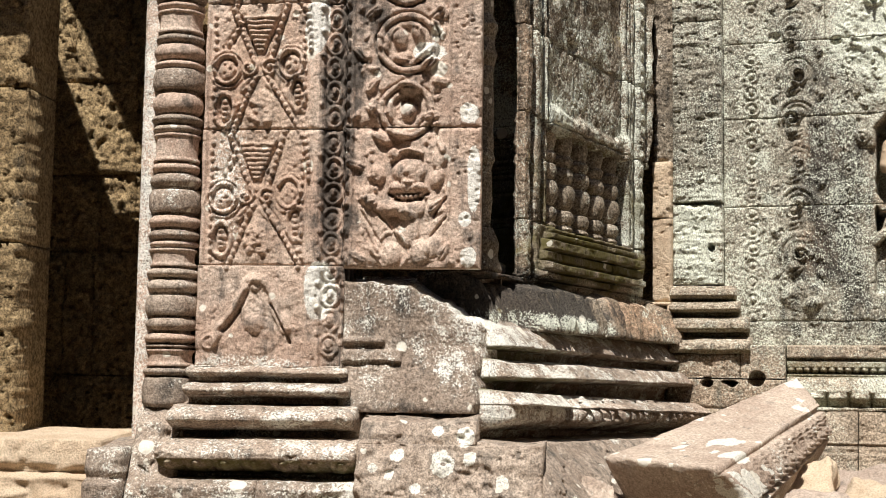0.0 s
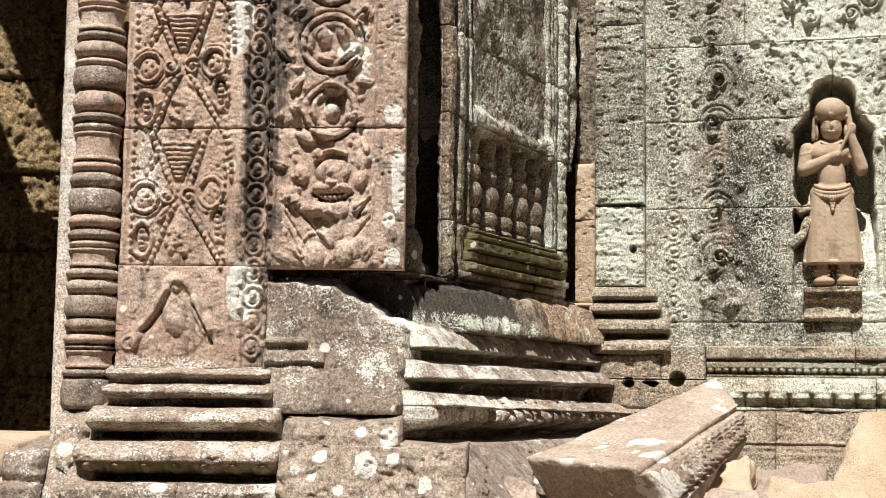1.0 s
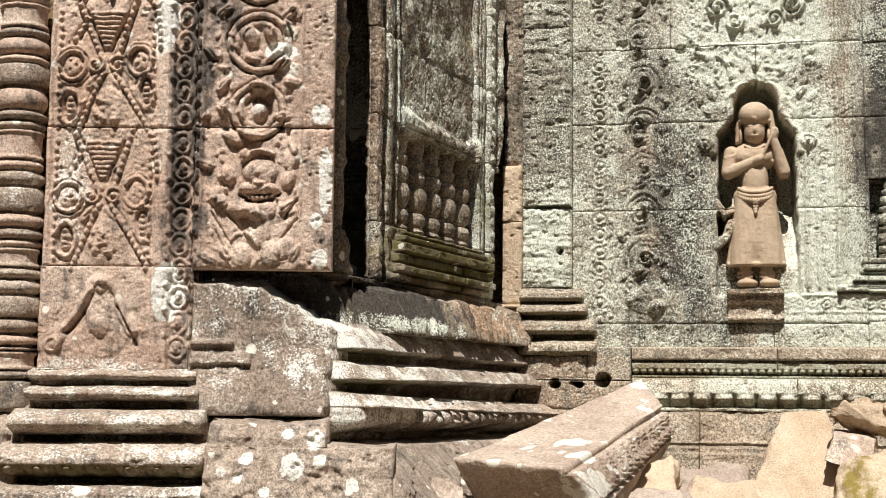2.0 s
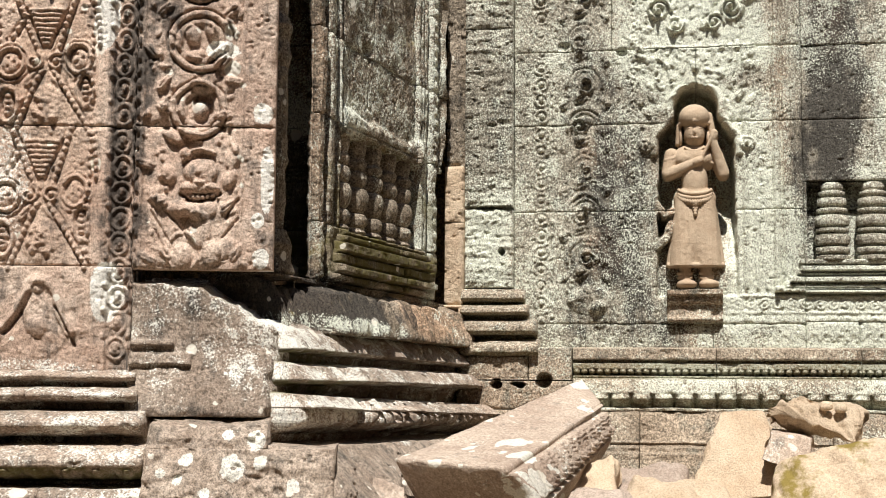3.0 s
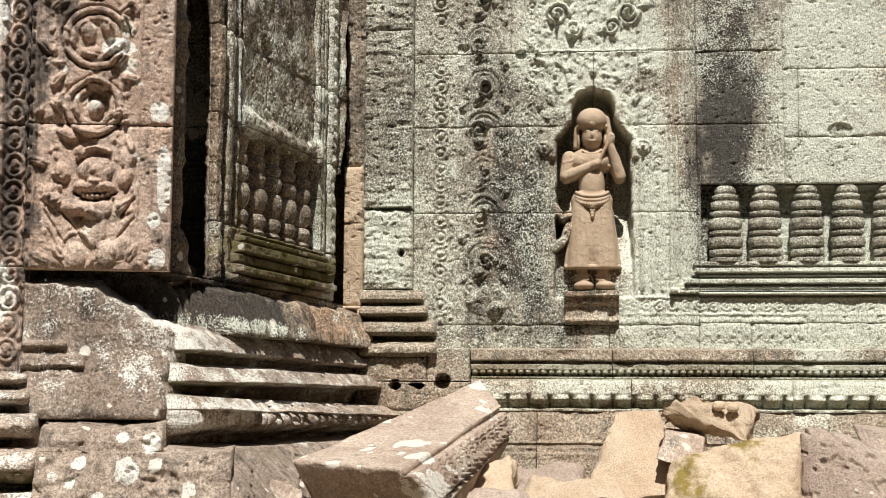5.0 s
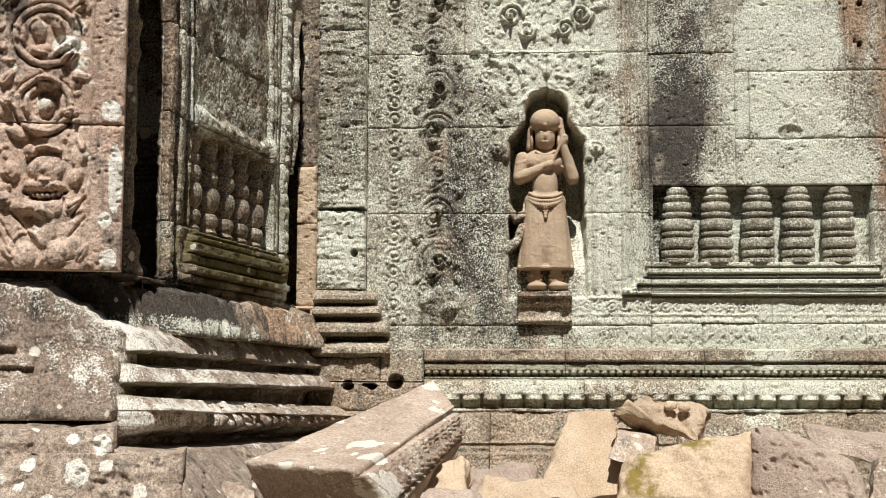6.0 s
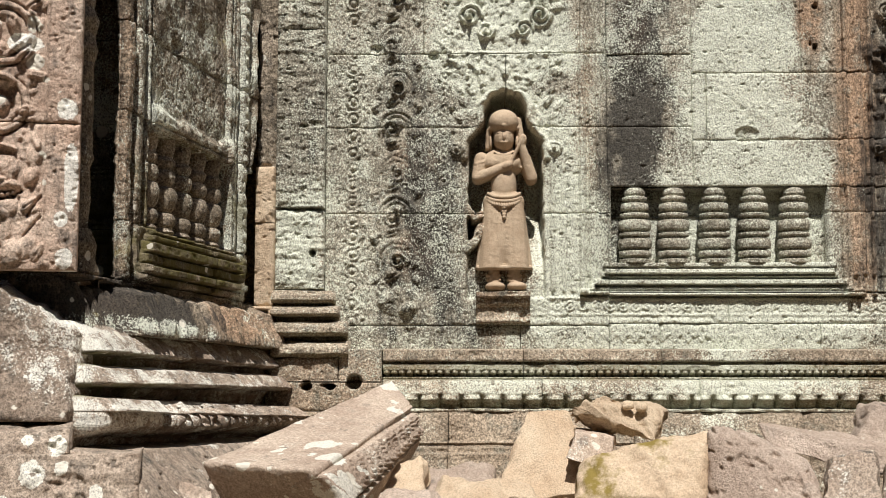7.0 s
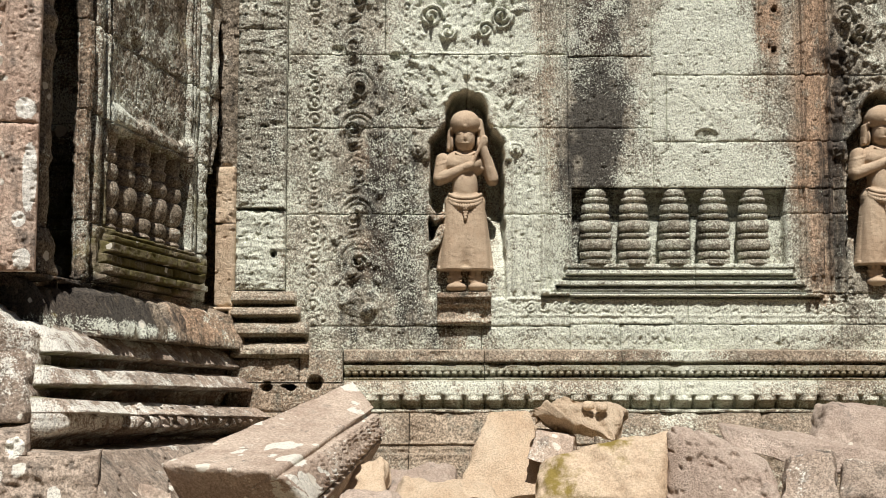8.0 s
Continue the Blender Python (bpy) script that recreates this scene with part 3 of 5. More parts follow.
# the wall's stones, course by course
COURSES = [
    (1.84, 1.998, (-0.965, 0.235, 0.775)), (1.998, 2.686, (-0.965, 0.15, 0.775)), (2.686, 3.225, (-0.965, 0.15, 0.775)),
    (3.225, 3.69, (-0.965, 0.15, 0.775)), (3.69, 4.38, (-0.965, -0.36, 0.61, 0.775)),
    (1.84, 2.01, (0.775, 1.08, 2.05, 2.43, 2.92)), (2.01, 2.20, (0.775, 1.50, 2.46, 2.92)), (2.20, 2.69, (0.775, 1.54, 2.20, 2.48, 2.92)), (2.69, 2.846, (0.775, 2.20, 2.92)),
    (2.846, 3.225, (0.775, 1.30)), (2.846, 3.14, (1.30, 2.25, 2.92)), (3.225, 3.68, (0.775, 1.30)), (3.14, 3.56, (1.30, 1.388)), (3.14, 3.56, (1.388, 2.25, 2.92)),
    (3.68, 4.38, (0.775, 1.30)), (3.56, 4.38, (1.30, 1.975, 2.22, 2.92)),
]
k = 0
for z0, z1, cuts in COURSES:
    for s0, s1 in zip(cuts[:-1], cuts[1:]):
        k += 1
        RB.stone("stone", wall_back, s0, s1, z0, z1, GREY, back=0.36, lift=rb.uniform(-0.004, 0.004), seed=k, wear=0.011, gap=0.0015)
# base courses
PB_TOP = [(0.072, 1.672), (0.074, 1.684), (0.03, 1.688), (0.035, 1.698), (0.072, 1.708), (0.084, 1.73), (0.080, 1.758), (0.055, 1.768), (0.05, 1.776), (0.092, 1.780), (0.096, 1.79), (0.088, 1.846), (0.05, 1.853), (0.01, 1.857)]
PB_MID = [(0.13, 1.478), (0.135, 1.494), (0.075, 1.499), (0.085, 1.53), (0.122, 1.552), (0.130, 1.59), (0.118, 1.64), (0.105, 1.668), (0.06, 1.673)]
PB_LOW = [(0.34, 0.80), (0.33, 1.15), (0.30, 1.20), (0.30, 1.235), (0.25, 1.245), (0.25, 1.268), (0.215, 1.272), (0.20, 1.285), (0.215, 1.296), (0.20, 1.31), (0.16, 1.43), (0.13, 1.475), (0.03, 1.48)]
for cuts, prof, rough, beads, mat in (((-0.60, 0.25, 1.08, 2.05, 2.43, 3.1), PB_TOP, 0.003, ((1.703, 0.046, 0.036),), GREY),
                                      ((-0.60, 0.36, 1.30, 2.25, 3.1), PB_MID, 0.004, ((1.535, 0.125, 0.075),), GREY),
                                      ((-1.3, -0.2, 0.9, 1.9, 3.1), PB_LOW, 0.005, None, GREY)):
    for s0, s1 in zip(cuts[:-1], cuts[1:]):
        k += 1
        # the last attribute tints the two recessed bands olive
        moulding("base_stone", wall_back, BACK, s0 + 0.002, s1 - 0.002, prof, mat, 0.0065, rough, k, {"lichen": lambda S, Z: 0.35 - 0.35 * ramp(Z, 1.77, 1.79) - 0.75 * ramp(1.482 - Z, 0, 0.01) + 0.7 * grain2(S * 2, Z * 3, 9, 3), "warm": 0.4, "dark": -0.5,
                 "moss": lambda S, Z: 0.5 * (ramp(Z, 1.49, 1.50) * ramp(1.56 - Z, 0, 0.01) + ramp(Z, 1.66, 1.67) * ramp(1.765 - Z, 0, 0.01))}, beads)

# ---- blind window's balusters ----
BAL = [(0.070, 0.0), (0.096, 0.004), (0.097, 0.028), (0.074, 0.033), (0.074, 0.042), (0.098, 0.047), (0.101, 0.062), (0.097, 0.078), (0.074, 0.083), (0.074, 0.093), (0.098, 0.098), (0.104, 0.125), (0.098, 0.152), (0.072, 0.158), (0.072, 0.168), (0.094, 0.173), (0.095, 0.19),
       (0.070, 0.196), (0.070, 0.207), (0.094, 0.212), (0.101, 0.24), (0.094, 0.268), (0.070, 0.274), (0.070, 0.286), (0.090, 0.291), (0.091, 0.31), (0.066, 0.316), (0.066, 0.328), (0.086, 0.334), (0.089, 0.352), (0.084, 0.372), (0.062, 0.378), (0.062, 0.39), (0.076, 0.396), (0.076, 0.412), (0.056, 0.42), (0.066, 0.435), (0.064, 0.455), (0.05, 0.47)]


def baluster(profile, cuts, material, m, label, group, seed):
    """A turned baluster: foot, shaft and cap."""
    ob = thing("baluster", label, "baluster", "", group)
    for name, a, b in zip(("foot", "shaft", "cap"), (0, *cuts), (*cuts, len(profile) - 1)):
        put(name, lathe(profile[a:b + 1], name, material, 40, 0.0025, seed, step=0.005), ob)
    ob.matrix_basis = m
    return ob


for s in (0.943, 1.180, 1.429, 1.670, 1.916):
    baluster(BAL, (8, 26), GREY, BACK.frame_at(s, 2.375, -0.05) @ pose(0, 0, 0, 0, 0, s * 200), "turned grey sandstone baluster set in a blind window", "balusters of the blind window", int(s * 10))

# ---- the carved pier in the inner corner ----
pier = thing("pier", "plain lichened sandstone pier with moulded foot", "pier", "structure")
RP = Relief(BACK, -1.30, -0.95, 1.80, 4.4, 0.006, 0.010, 21)
RP.H += 0.012 * grain2(RP.S * 5, RP.Z * 30, 4, 4)
RP.weather(0.0, 1.0, 0.008, 87)
RP.dome(-1.03, 2.44, 0.02, 0.024, -0.12, 0, 0.25)
RP.dome(-1.09, 3.22, 0.03, 0.012, -0.03)
RP.tint("lichen", -1.1, 2.5, 0.2, 0.3, 0.5)
RP.tint("dark", -1.0, 3.4, 0.3, 0.6, 0.2)
RP.tint("warm", -0.97, 2.5, 0.04, 0.2, 0.8)
for z0, z1, lift in ((2.215, 2.70, 0.085), (2.715, 3.83, 0.10), (3.83, 4.38, 0.10)):
    RP.stone("stone", pier, -1.262, -0.965, z0, z1, GREY, lift=lift, seed=int(z0 * 10), wear=0.02)
PP = ((1.798, 1.90, -0.800, 0.205), (1.925, 2.020, -0.815, 0.195), (2.045, 2.112, -0.868, 0.170), (2.128, 2.205, -0.892, 0.145))
for z0, z1, s1, out in PP:
    h = z1 - z0
    # each course is tinted olive towards its lower edge
    moulding("moulded_foot", pier, BACK, -1.275, s1, [(0.07, z0 - 0.024), (0.07, z0), (out - 0.025, z0 + 0.004), (out, z0 + 0.25 * h), (out - 0.005, z0 + 0.6 * h), (out - 0.04, z0 + 0.85 * h), (0.10, z1)], GREY, 0.007, 0.005, int(z0 * 50), {"lichen": -0.15, "warm": 0.4, "dark": 0.1, "moss": lambda S, Z, a=z0, b=z1: 0.5 * ramp(a + 0.4 * (b - a) - Z, 0, 0.02)})
RQ = Relief(BACK, -1.30, -0.58, 1.30, 1.86, 0.006, 0.008, 23)
RQ.H += 0.145 + 0.02 * (RQ.Z < 1.66)
RQ.weather(0.0, 1.0, 0.004, 88)
for q, z, rs, rz in ((-1.05, 1.632, 0.035, 0.028), (-0.905, 1.632, 0.032, 0.022), (-0.765, 1.655, 0.048, 0.045), (-0.935, 1.64, 0.03, 0.012)):
    RQ.dome(q, z, rs, rz, -0.16, 0, 0.3)
RQ.tint("warm", -0.9, 1.6, 0.4, 0.3, 0.6)
RQ.tint("lichen", -0.95, 1.6, 0.4, 0.3, -0.15)
for s0, s1, z0, z1 in ((-1.30, -0.86, 1.655, 1.80), (-0.86, -0.602, 1.655, 1.855), (-1.30, -0.602, 1.48, 1.655), (-1.30, -0.602, 1.30, 1.48)):
    RQ.stone("plinth_stone", pier, s0, s1, z0, z1, GREY, back=0.2, seed=int(z0 * 30), wear=0.012)

# ---- statue in the niche ----
def statue():
    st = 0.0032
    A, B = np.meshgrid(np.arange(-0.24, 0.245, st), np.arange(-0.02, 1.19, st))
    H = np.full(A.shape, -1.0)

    def join(h, k=0.012):
        nonlocal H
        t = np.clip(0.5 + 0.5 * (h - H) / k, 0, 1)
        H = H * (1 - t) + h * t + k * t * (1 - t)

    def egg(x, z, rx, rz, ry, y=0.0, turn=0.0, k=0.012):
        a, b = A - x, B - z
        c, s = math.cos(turn), math.sin(turn)
        q = ((a * c + b * s) / rx) ** 2 + ((b * c - a * s) / rz) ** 2
        join(np.where(q < 1, y + ry * np.sqrt(np.clip(1 - q, 0, 1)), -1.0), k)

    def limb(x0, z0, y0, r0, x1, z1, y1, r1, k=0.010):
        L = (x1 - x0) ** 2 + (z1 - z0) ** 2
        t = np.clip(((A - x0) * (x1 - x0) + (B - z0) * (z1 - z0)) / L, 0, 1)
        r = r0 + (r1 - r0) * t
        q = np.hypot(A - x0 - t * (x1 - x0), B - z0 - t * (z1 - z0)) / r
        join(np.where(q < 1, y0 + (y1 - y0) * t + r * np.sqrt(np.clip(1 - q * q, 0, 1)), -1.0), k)

    for k in (-1, 1):
        limb(k * 0.078, 0.12, 0.035, 0.080, k * 0.052, 0.52, 0.035, 0.072, 0.03)
        limb(k * 0.150, 0.12, 0.015, 0.030, k * 0.092, 0.48, 0.015, 0.040, 0.03)
    egg(0.0, 0.36, 0.060, 0.22, 0.060, 0.050, 0.0, 0.03)
    H = np.where(B < 0.142, -1.0, H)
    for k in (-1, 1):
        egg(0.012 + k * 0.066, 0.035, 0.062, 0.030, 0.085, 0.02)
        limb(k * 0.064, 0.05, 0.03, 0.036, k * 0.062, 0.135, 0.03, 0.036)
        for z in (0.075, 0.100):
            limb(k * 0.064 - 0.034, z, 0.045, 0.012, k * 0.064 + 0.034, z, 0.045, 0.012)
    limb(-0.160, 0.150, 0.045, 0.014, 0.160, 0.150, 0.045, 0.014)
    limb(-0.10, 0.148, 0.085, 0.014, 0.10, 0.148, 0.085, 0.014)
    egg(0.0, 0.555, 0.128, 0.085, 0.10, 0.02)
    egg(0.0, 0.66, 0.078, 0.16, 0.095, 0.02)
    egg(0.0, 0.665, 0.006, 0.006, -0.02, 0.11)
    for i in range(15):
        egg(-0.056 + 0.008 * i, 0.862 - 0.022 * math.cos((i - 7) * 0.2), 0.007, 0.007, 0.012, 0.085)
    egg(-0.002, 0.805, 0.135, 0.088, 0.09, 0.02)
    for x in (-0.062, 0.048):
        egg(x, 0.795, 0.046, 0.044, 0.045, 0.06)
    for i in range(17):
        a = -1.15 + i * 2.3 / 16
        egg(0.108 * math.sin(a), 0.592 - 0.068 * math.cos(a), 0.009, 0.020 - 0.008 * abs(a), 0.016, 0.122 - 0.06 * math.sin(a) ** 2)
    for i in range(5):
        egg(0.0, 0.525 - 0.018 * i, 0.024 - 0.003 * i, 0.013, 0.016, 0.115)
    for j in range(2):
        pts = [(0.105 * math.sin(-1.15 + 0.115 * i), 0.600 + 0.024 * j - 0.05 * math.cos(-1.15 + 0.115 * i)) for i in range(21)]
        for p, q in zip(pts[:-1], pts[1:]):
            limb(*p, 0.122 - 5 * p[0] ** 2, 0.011, *q, 0.122 - 5 * q[0] ** 2, 0.011)
    limb(0, 0.86, 0.03, 0.035, 0, 0.91, 0.03, 0.034)
    egg(0.0, 0.952, 0.064, 0.084, 0.085, 0.055)
    for x in (-0.027, 0.027):
        egg(x, 0.974, 0.016, 0.005, 0.006, 0.122)
        egg(x * 3.0, 0.93, 0.012, 0.05, 0.045, 0.03)
    egg(0.0, 0.950, 0.011, 0.024, 0.020, 0.132)
    egg(0.0, 0.915, 0.022, 0.008, 0.010, 0.128)
    egg(0.0, 1.05, 0.092, 0.080, 0.105, 0.06)
    for i in range(7):
        limb(-0.06 + 0.02 * i, 1.03, 0.13 - 0.006 * abs(i - 3), 0.009, -0.04 + 0.0133 * i, 1.10, 0.105 - 0.004 * abs(i - 3), 0.008)
    limb(-0.080, 1.012, 0.075, 0.014, 0.0, 1.016, 0.148, 0.014)
    limb(0.0, 1.016, 0.148, 0.014, 0.080, 1.012, 0.075, 0.014)
    limb(0.085, 1.06, 0.05, 0.026, 0.112, 0.93, 0.04, 0.022)
    limb(-0.088, 1.0, 0.04, 0.020, -0.098, 0.90, 0.03, 0.016)
    # arms folded towards the breast, holding a stem
    limb(-0.138, 0.825, 0.03, 0.044, -0.160, 0.712, 0.045, 0.038)
    limb(-0.160, 0.708, 0.05, 0.036, 0.005, 0.765, 0.105, 0.027)
    egg(0.018, 0.772, 0.038, 0.026, 0.04, 0.105, 0.5)
    limb(0.128, 0.82, 0.03, 0.044, 0.170, 0.71, 0.045, 0.038)
    limb(0.170, 0.705, 0.05, 0.036, 0.110, 0.895, 0.10, 0.025)
    egg(0.115, 0.93, 0.026, 0.040, 0.035, 0.10, -0.2)
    limb(0.0, 0.70, 0.085, 0.010, 0.118, 0.95, 0.125, 0.011)
    for x, z in ((-0.137, 0.80), (0.138, 0.78)):
        limb(x - 0.03, z - 0.01, 0.06, 0.013, x + 0.03, z + 0.01, 0.06, 0.013)
    # hollows: eyes shut, pleats of the skirt
    H += np.where((B > 0.17) & (B < 0.5) & (H > 0), -0.006 * np.exp(-(((A + 0.002) / 0.012) ** 2)) + 0.0008 * np.sin(A * 200 + 6 * B), 0)
    H += np.where(H > 0, 0.002 * grain2(A * 60, B * 60, 3, 3) + 0.003 * grain2(A * 14, B * 14, 7, 3), 0)
    gone = H < 0.012
    H = np.maximum(H, -0.02)
    cell = gone[:-1, :-1] & gone[1:, :-1] & gone[:-1, 1:] & gone[1:, 1:]
    return mesh_grid(np.stack([A, -H, B], -1), "statue", STATUE, skip=cell)


figure = statue()
put("statue", figure, None, BACK.frame_at(0.137, 2.205, -0.06), "tan sandstone devata figure in high relief in a wall niche", "statue", "", "niche figures")
put("statue", figure, None, BACK.frame_at(2.72, 2.24, -0.06), "worn sandstone devata figure in the niche past the window", "statue", "", "niche figures")
plinth = moulding("pedestal", None, BACK, -0.035, 0.295, [(-0.02, 2.01), (0.05, 2.015), (0.055, 2.03), (0.03, 2.05), (0.03, 2.11), (0.06, 2.13), (0.065, 2.165), (0.09, 2.17), (0.09, 2.20), (0.0, 2.205)], GREY, 0.008, 0.006, 71, {"warm": 0.6, "lichen": -0.1})
tagged(plinth, "moulded brown sandstone pedestal under the niche figure", "pedestal")

# ---- side of the projecting bay ----
wall_side = thing("wall_side", "weathered brown sandstone bay wall with a balustered window", "wall", "structure")
RS = Relief(SIDE, 0.0, 2.50, 1.84, 4.2, 0.006, 0.008, 31)
S, Z = RS.S, RS.Z
RS.H += 0.008 * grain2(S * 4, Z * 5, 12, 4)
# niche pilaster next to the corner, with a wavy lip
lip = 2.23 + 0.025 * np.sin(Z * 10 + 0.6) + 0.02 * np.sin(Z * 23)
RS.H -= 0.24 * ramp(S - np.where(Z > 2.9, lip, 2.15), -0.008, 0.012) * (Z > 2.12)
RS.H += 0.03 * np.exp(-(((S - lip + 0.03) / 0.03) ** 2)) * (Z > 2.9)
# window opening under a broken lintel edge
top = 2.895 + 0.018 * grain2(S * 8, S * 0, 6, 3)
RS.H -= 0.36 * ramp(np.minimum(np.minimum(S - 0.757, 1.85 - S), np.minimum(Z - 2.40, top - Z)), -0.004, 0.004)
RS.box(0.757, 1.80, 2.90, 4.2, -0.025)
RS.H += 0.04 * ramp(Z, 2.885, 2.92) * (np.abs(S - 1.30) < 0.56) * ramp(3.04 + 0.05 * grain2(S * 6, Z * 6, 8, 3) - Z, 0, 0.06)
RS.H -= 0.05 * ramp(0.035 - np.hypot((S - 1.10) * 0.5, Z - 3.40), -0.01, 0.02)
RS.weather(0.004, 0.7, 0.005, 97)
# sill, in steps
for a, b, z0, z1, h in ((0.735, 1.865, 2.374, 2.40, 0.035), (0.69, 1.90, 2.335, 2.366, 0.055), (0.63, 1.94, 2.272, 2.326, 0.075), (0.60, 1.95, 2.216, 2.264, 0.055), (0.575, 1.96, 2.165, 2.207, 0.075), (0.555, 1.97, 2.122, 2.156, 0.045)):
    RS.box(a, b, z0, z1, h)
# jamb mouldings on both sides of the window
for a, b, h in ((0.400, 0.412, -0.035), (0.472, 0.508, -0.06), (0.516, 0.552, -0.06), (0.592, 0.612, -0.05), (0.645, 0.670, -0.06), (0.676, 0.696, -0.05), (0.718, 0.754, -0.06),
                (1.80, 1.812, -0.04), (1.845, 1.868, -0.045), (1.90, 1.914, -0.04), (1.955, 1.992, -0.09), (2.095, 2.145, -0.09)):
    RS.box(a, b, 2.12 if a < 0.55 or a > 1.95 else 2.41, 4.2, h, 0.003)
RS.box(0.41, 0.477, 2.12, 4.2, 0.02)
RS.box(0.548, 0.598, 2.13, 4.2, 0.015)
RS.box(1.995, 2.09, 2.12, 4.2, 0.02)
for i in range(28):
    RS.dome(2.04, 2.2 + i * 0.075, 0.03, 0.03, 0.012)
# battered and streaked foot of the wall
edge = 2.100 + 0.028 * grain2(S * 9, S * 0 + 2, 5, 4)
foot = 0.085 - 0.12 * ramp(0.42 - S, 0, 0.1) + 0.09 * ramp(edge - Z, 0.0, 0.25) + 0.045 * grain2(S * 24, Z * 4, 14, 3) + 0.008 * grain2(S * 50, Z * 14, 15, 2) + 0.02 * grain2(S * 7, Z * 6, 16, 3)
RS.H = np.where(Z < edge, foot - 0.10 * ramp(Z - edge, -0.05, 0.0), RS.H)
# olive moss on sill and opening; the sill's grazing shade is painted in too
RS.tint("moss", 1.3, 2.27, 0.85, 0.14, 1.0, 0.3)
RS.tint("lichen", 1.3, 2.26, 0.75, 0.13, -0.8, 0.3)
RS.tint("moss", 1.3, 2.65, 0.6, 0.28, 0.9, 0.3)
RS.tint("lichen", 1.8, 1.98, 0.55, 0.12, -0.3)
RS.tint("warm", 1.8, 1.98, 0.6, 0.12, 0.9)
# darker over the left end of the foot
RS.tint("dark", 0.45, 2.0, 0.75, 0.14, 0.7)
RS.tint("lichen", 0.6, 2.02, 0.7, 0.09, -0.5)
# pale crust on both jambs, raised to paint their sunlit strips lighter
RS.tint("lichen", 0.57, 2.9, 0.20, 1.4, 0.35)
RS.tint("lichen", 2.0, 2.9, 0.22, 1.4, 0.7)
RS.tint("lichen", 1.2, 3.3, 0.55, 0.5, 0.55)
RS.tint("lichen", 0.85, 3.0, 0.12, 0.12, 0.9)
RS.tint("warm", 0.15, 3.0, 0.3, 1.2, 0.7)
RS.tint("lichen", 0.5, 1.90, 0.7, 0.05, 0.6)
k = 200
for z0, z1, cuts in ((1.85, 2.118, (0.0, 0.545, 1.13, 2.0, 2.48)), (2.118, 2.40, (0.41, 0.755, 1.50, 1.97, 2.48)), (2.40, 2.93, (0.41, 0.755, 1.852, 2.148, 2.48)),
                     (2.93, 3.365, (0.41, 0.755, 1.12, 1.80, 2.148, 2.48)), (3.365, 4.19, (0.41, 0.755, 1.19, 1.80, 2.148, 2.48))):
    for s0, s1 in zip(cuts[:-1], cuts[1:]):
        k += 1
        RS.stone("stone", wall_side, s0, s1, z0, z1, BROWN, back=0.022 if s0 == 0.41 else 0.70, seed=k, lift=rb.uniform(-0.006, 0.006), wear=0.012)
# slender shaft standing in the cavity between the slab and the window frame
shaft = thing("shaft", "slender moulded brown shaft in a dark wall cavity", "shaft", "structure")
for name, prof in (("foot", [(0.11, 2.10), (0.13, 2.13), (0.11, 2.20), (0.12, 2.26), (0.09, 2.33)]), ("stem", [(0.075, 2.33), (0.082, 2.45), (0.080, 2.62), (0.092, 2.66), (0.082, 2.70), (0.084, 3.1)]), ("neck", [(0.084, 3.1), (0.10, 3.16), (0.085, 3.24), (0.105, 3.30), (0.08, 3.36), (0.09, 3.9)])):
    put(name, lathe(prof, name, BROWN, 32, 0.006, 7), shaft)
shaft.matrix_basis = SIDE.frame_at(0.17, 0, -0.13)
# tan return stones in the inner corner
RT = Relief(BACK, -1.40, -1.255, 1.80, 4.2, 0.006, 0.008, 36)
RT.H += 0.10
RT.box(-1.36, -1.285, 1.98, 2.09, -0.07)
RT.weather(0.003, 0.8, 0.006, 98)
for z0, z1, lift in ((1.80, 2.11, 0.06), (2.11, 2.62, 0.0), (2.62, 2.97, 0.01)):
    RT.stone("corner_stone", wall_side, -1.385, -1.266, z0, z1, TAN, back=0.2, lift=lift, seed=int(z0 * 20), wear=0.02)
# brown, not tan: the shade over the upper corner is put into its colour
RT.stone("corner_stone", wall_side, -1.385, -1.266, 2.97, 4.18, BROWN, back=0.2, lift=-0.05, seed=59, wear=0.03)
PS = [(0.78, 0.80), (0.62, 1.02), (0.46, 1.22), (0.33, 1.345), (0.06, 1.362), (0.08, 1.395), (0.20, 1.425), (0.25, 1.45), (0.255, 1.49), (0.245, 1.506), (0.290, 1.512), (0.225, 1.565), (0.06, 1.578), (0.09, 1.612), (0.215, 1.622), (0.238, 1.634), (0.180, 1.695), (0.12, 1.71), (0.05, 1.715), (0.06, 1.752), (0.14, 1.76), (0.172, 1.772), (0.130, 1.825), (0.09, 1.862), (0.02, 1.90)]
COURSE_MOSS = lambda S, Z: 0.9 * (ramp(Z, 1.565, 1.585) * ramp(1.64 - Z, 0, 0.012) + ramp(Z, 1.70, 1.72) * ramp(1.775 - Z, 0, 0.012)) * ramp(0.9 - S, 0, 0.7)
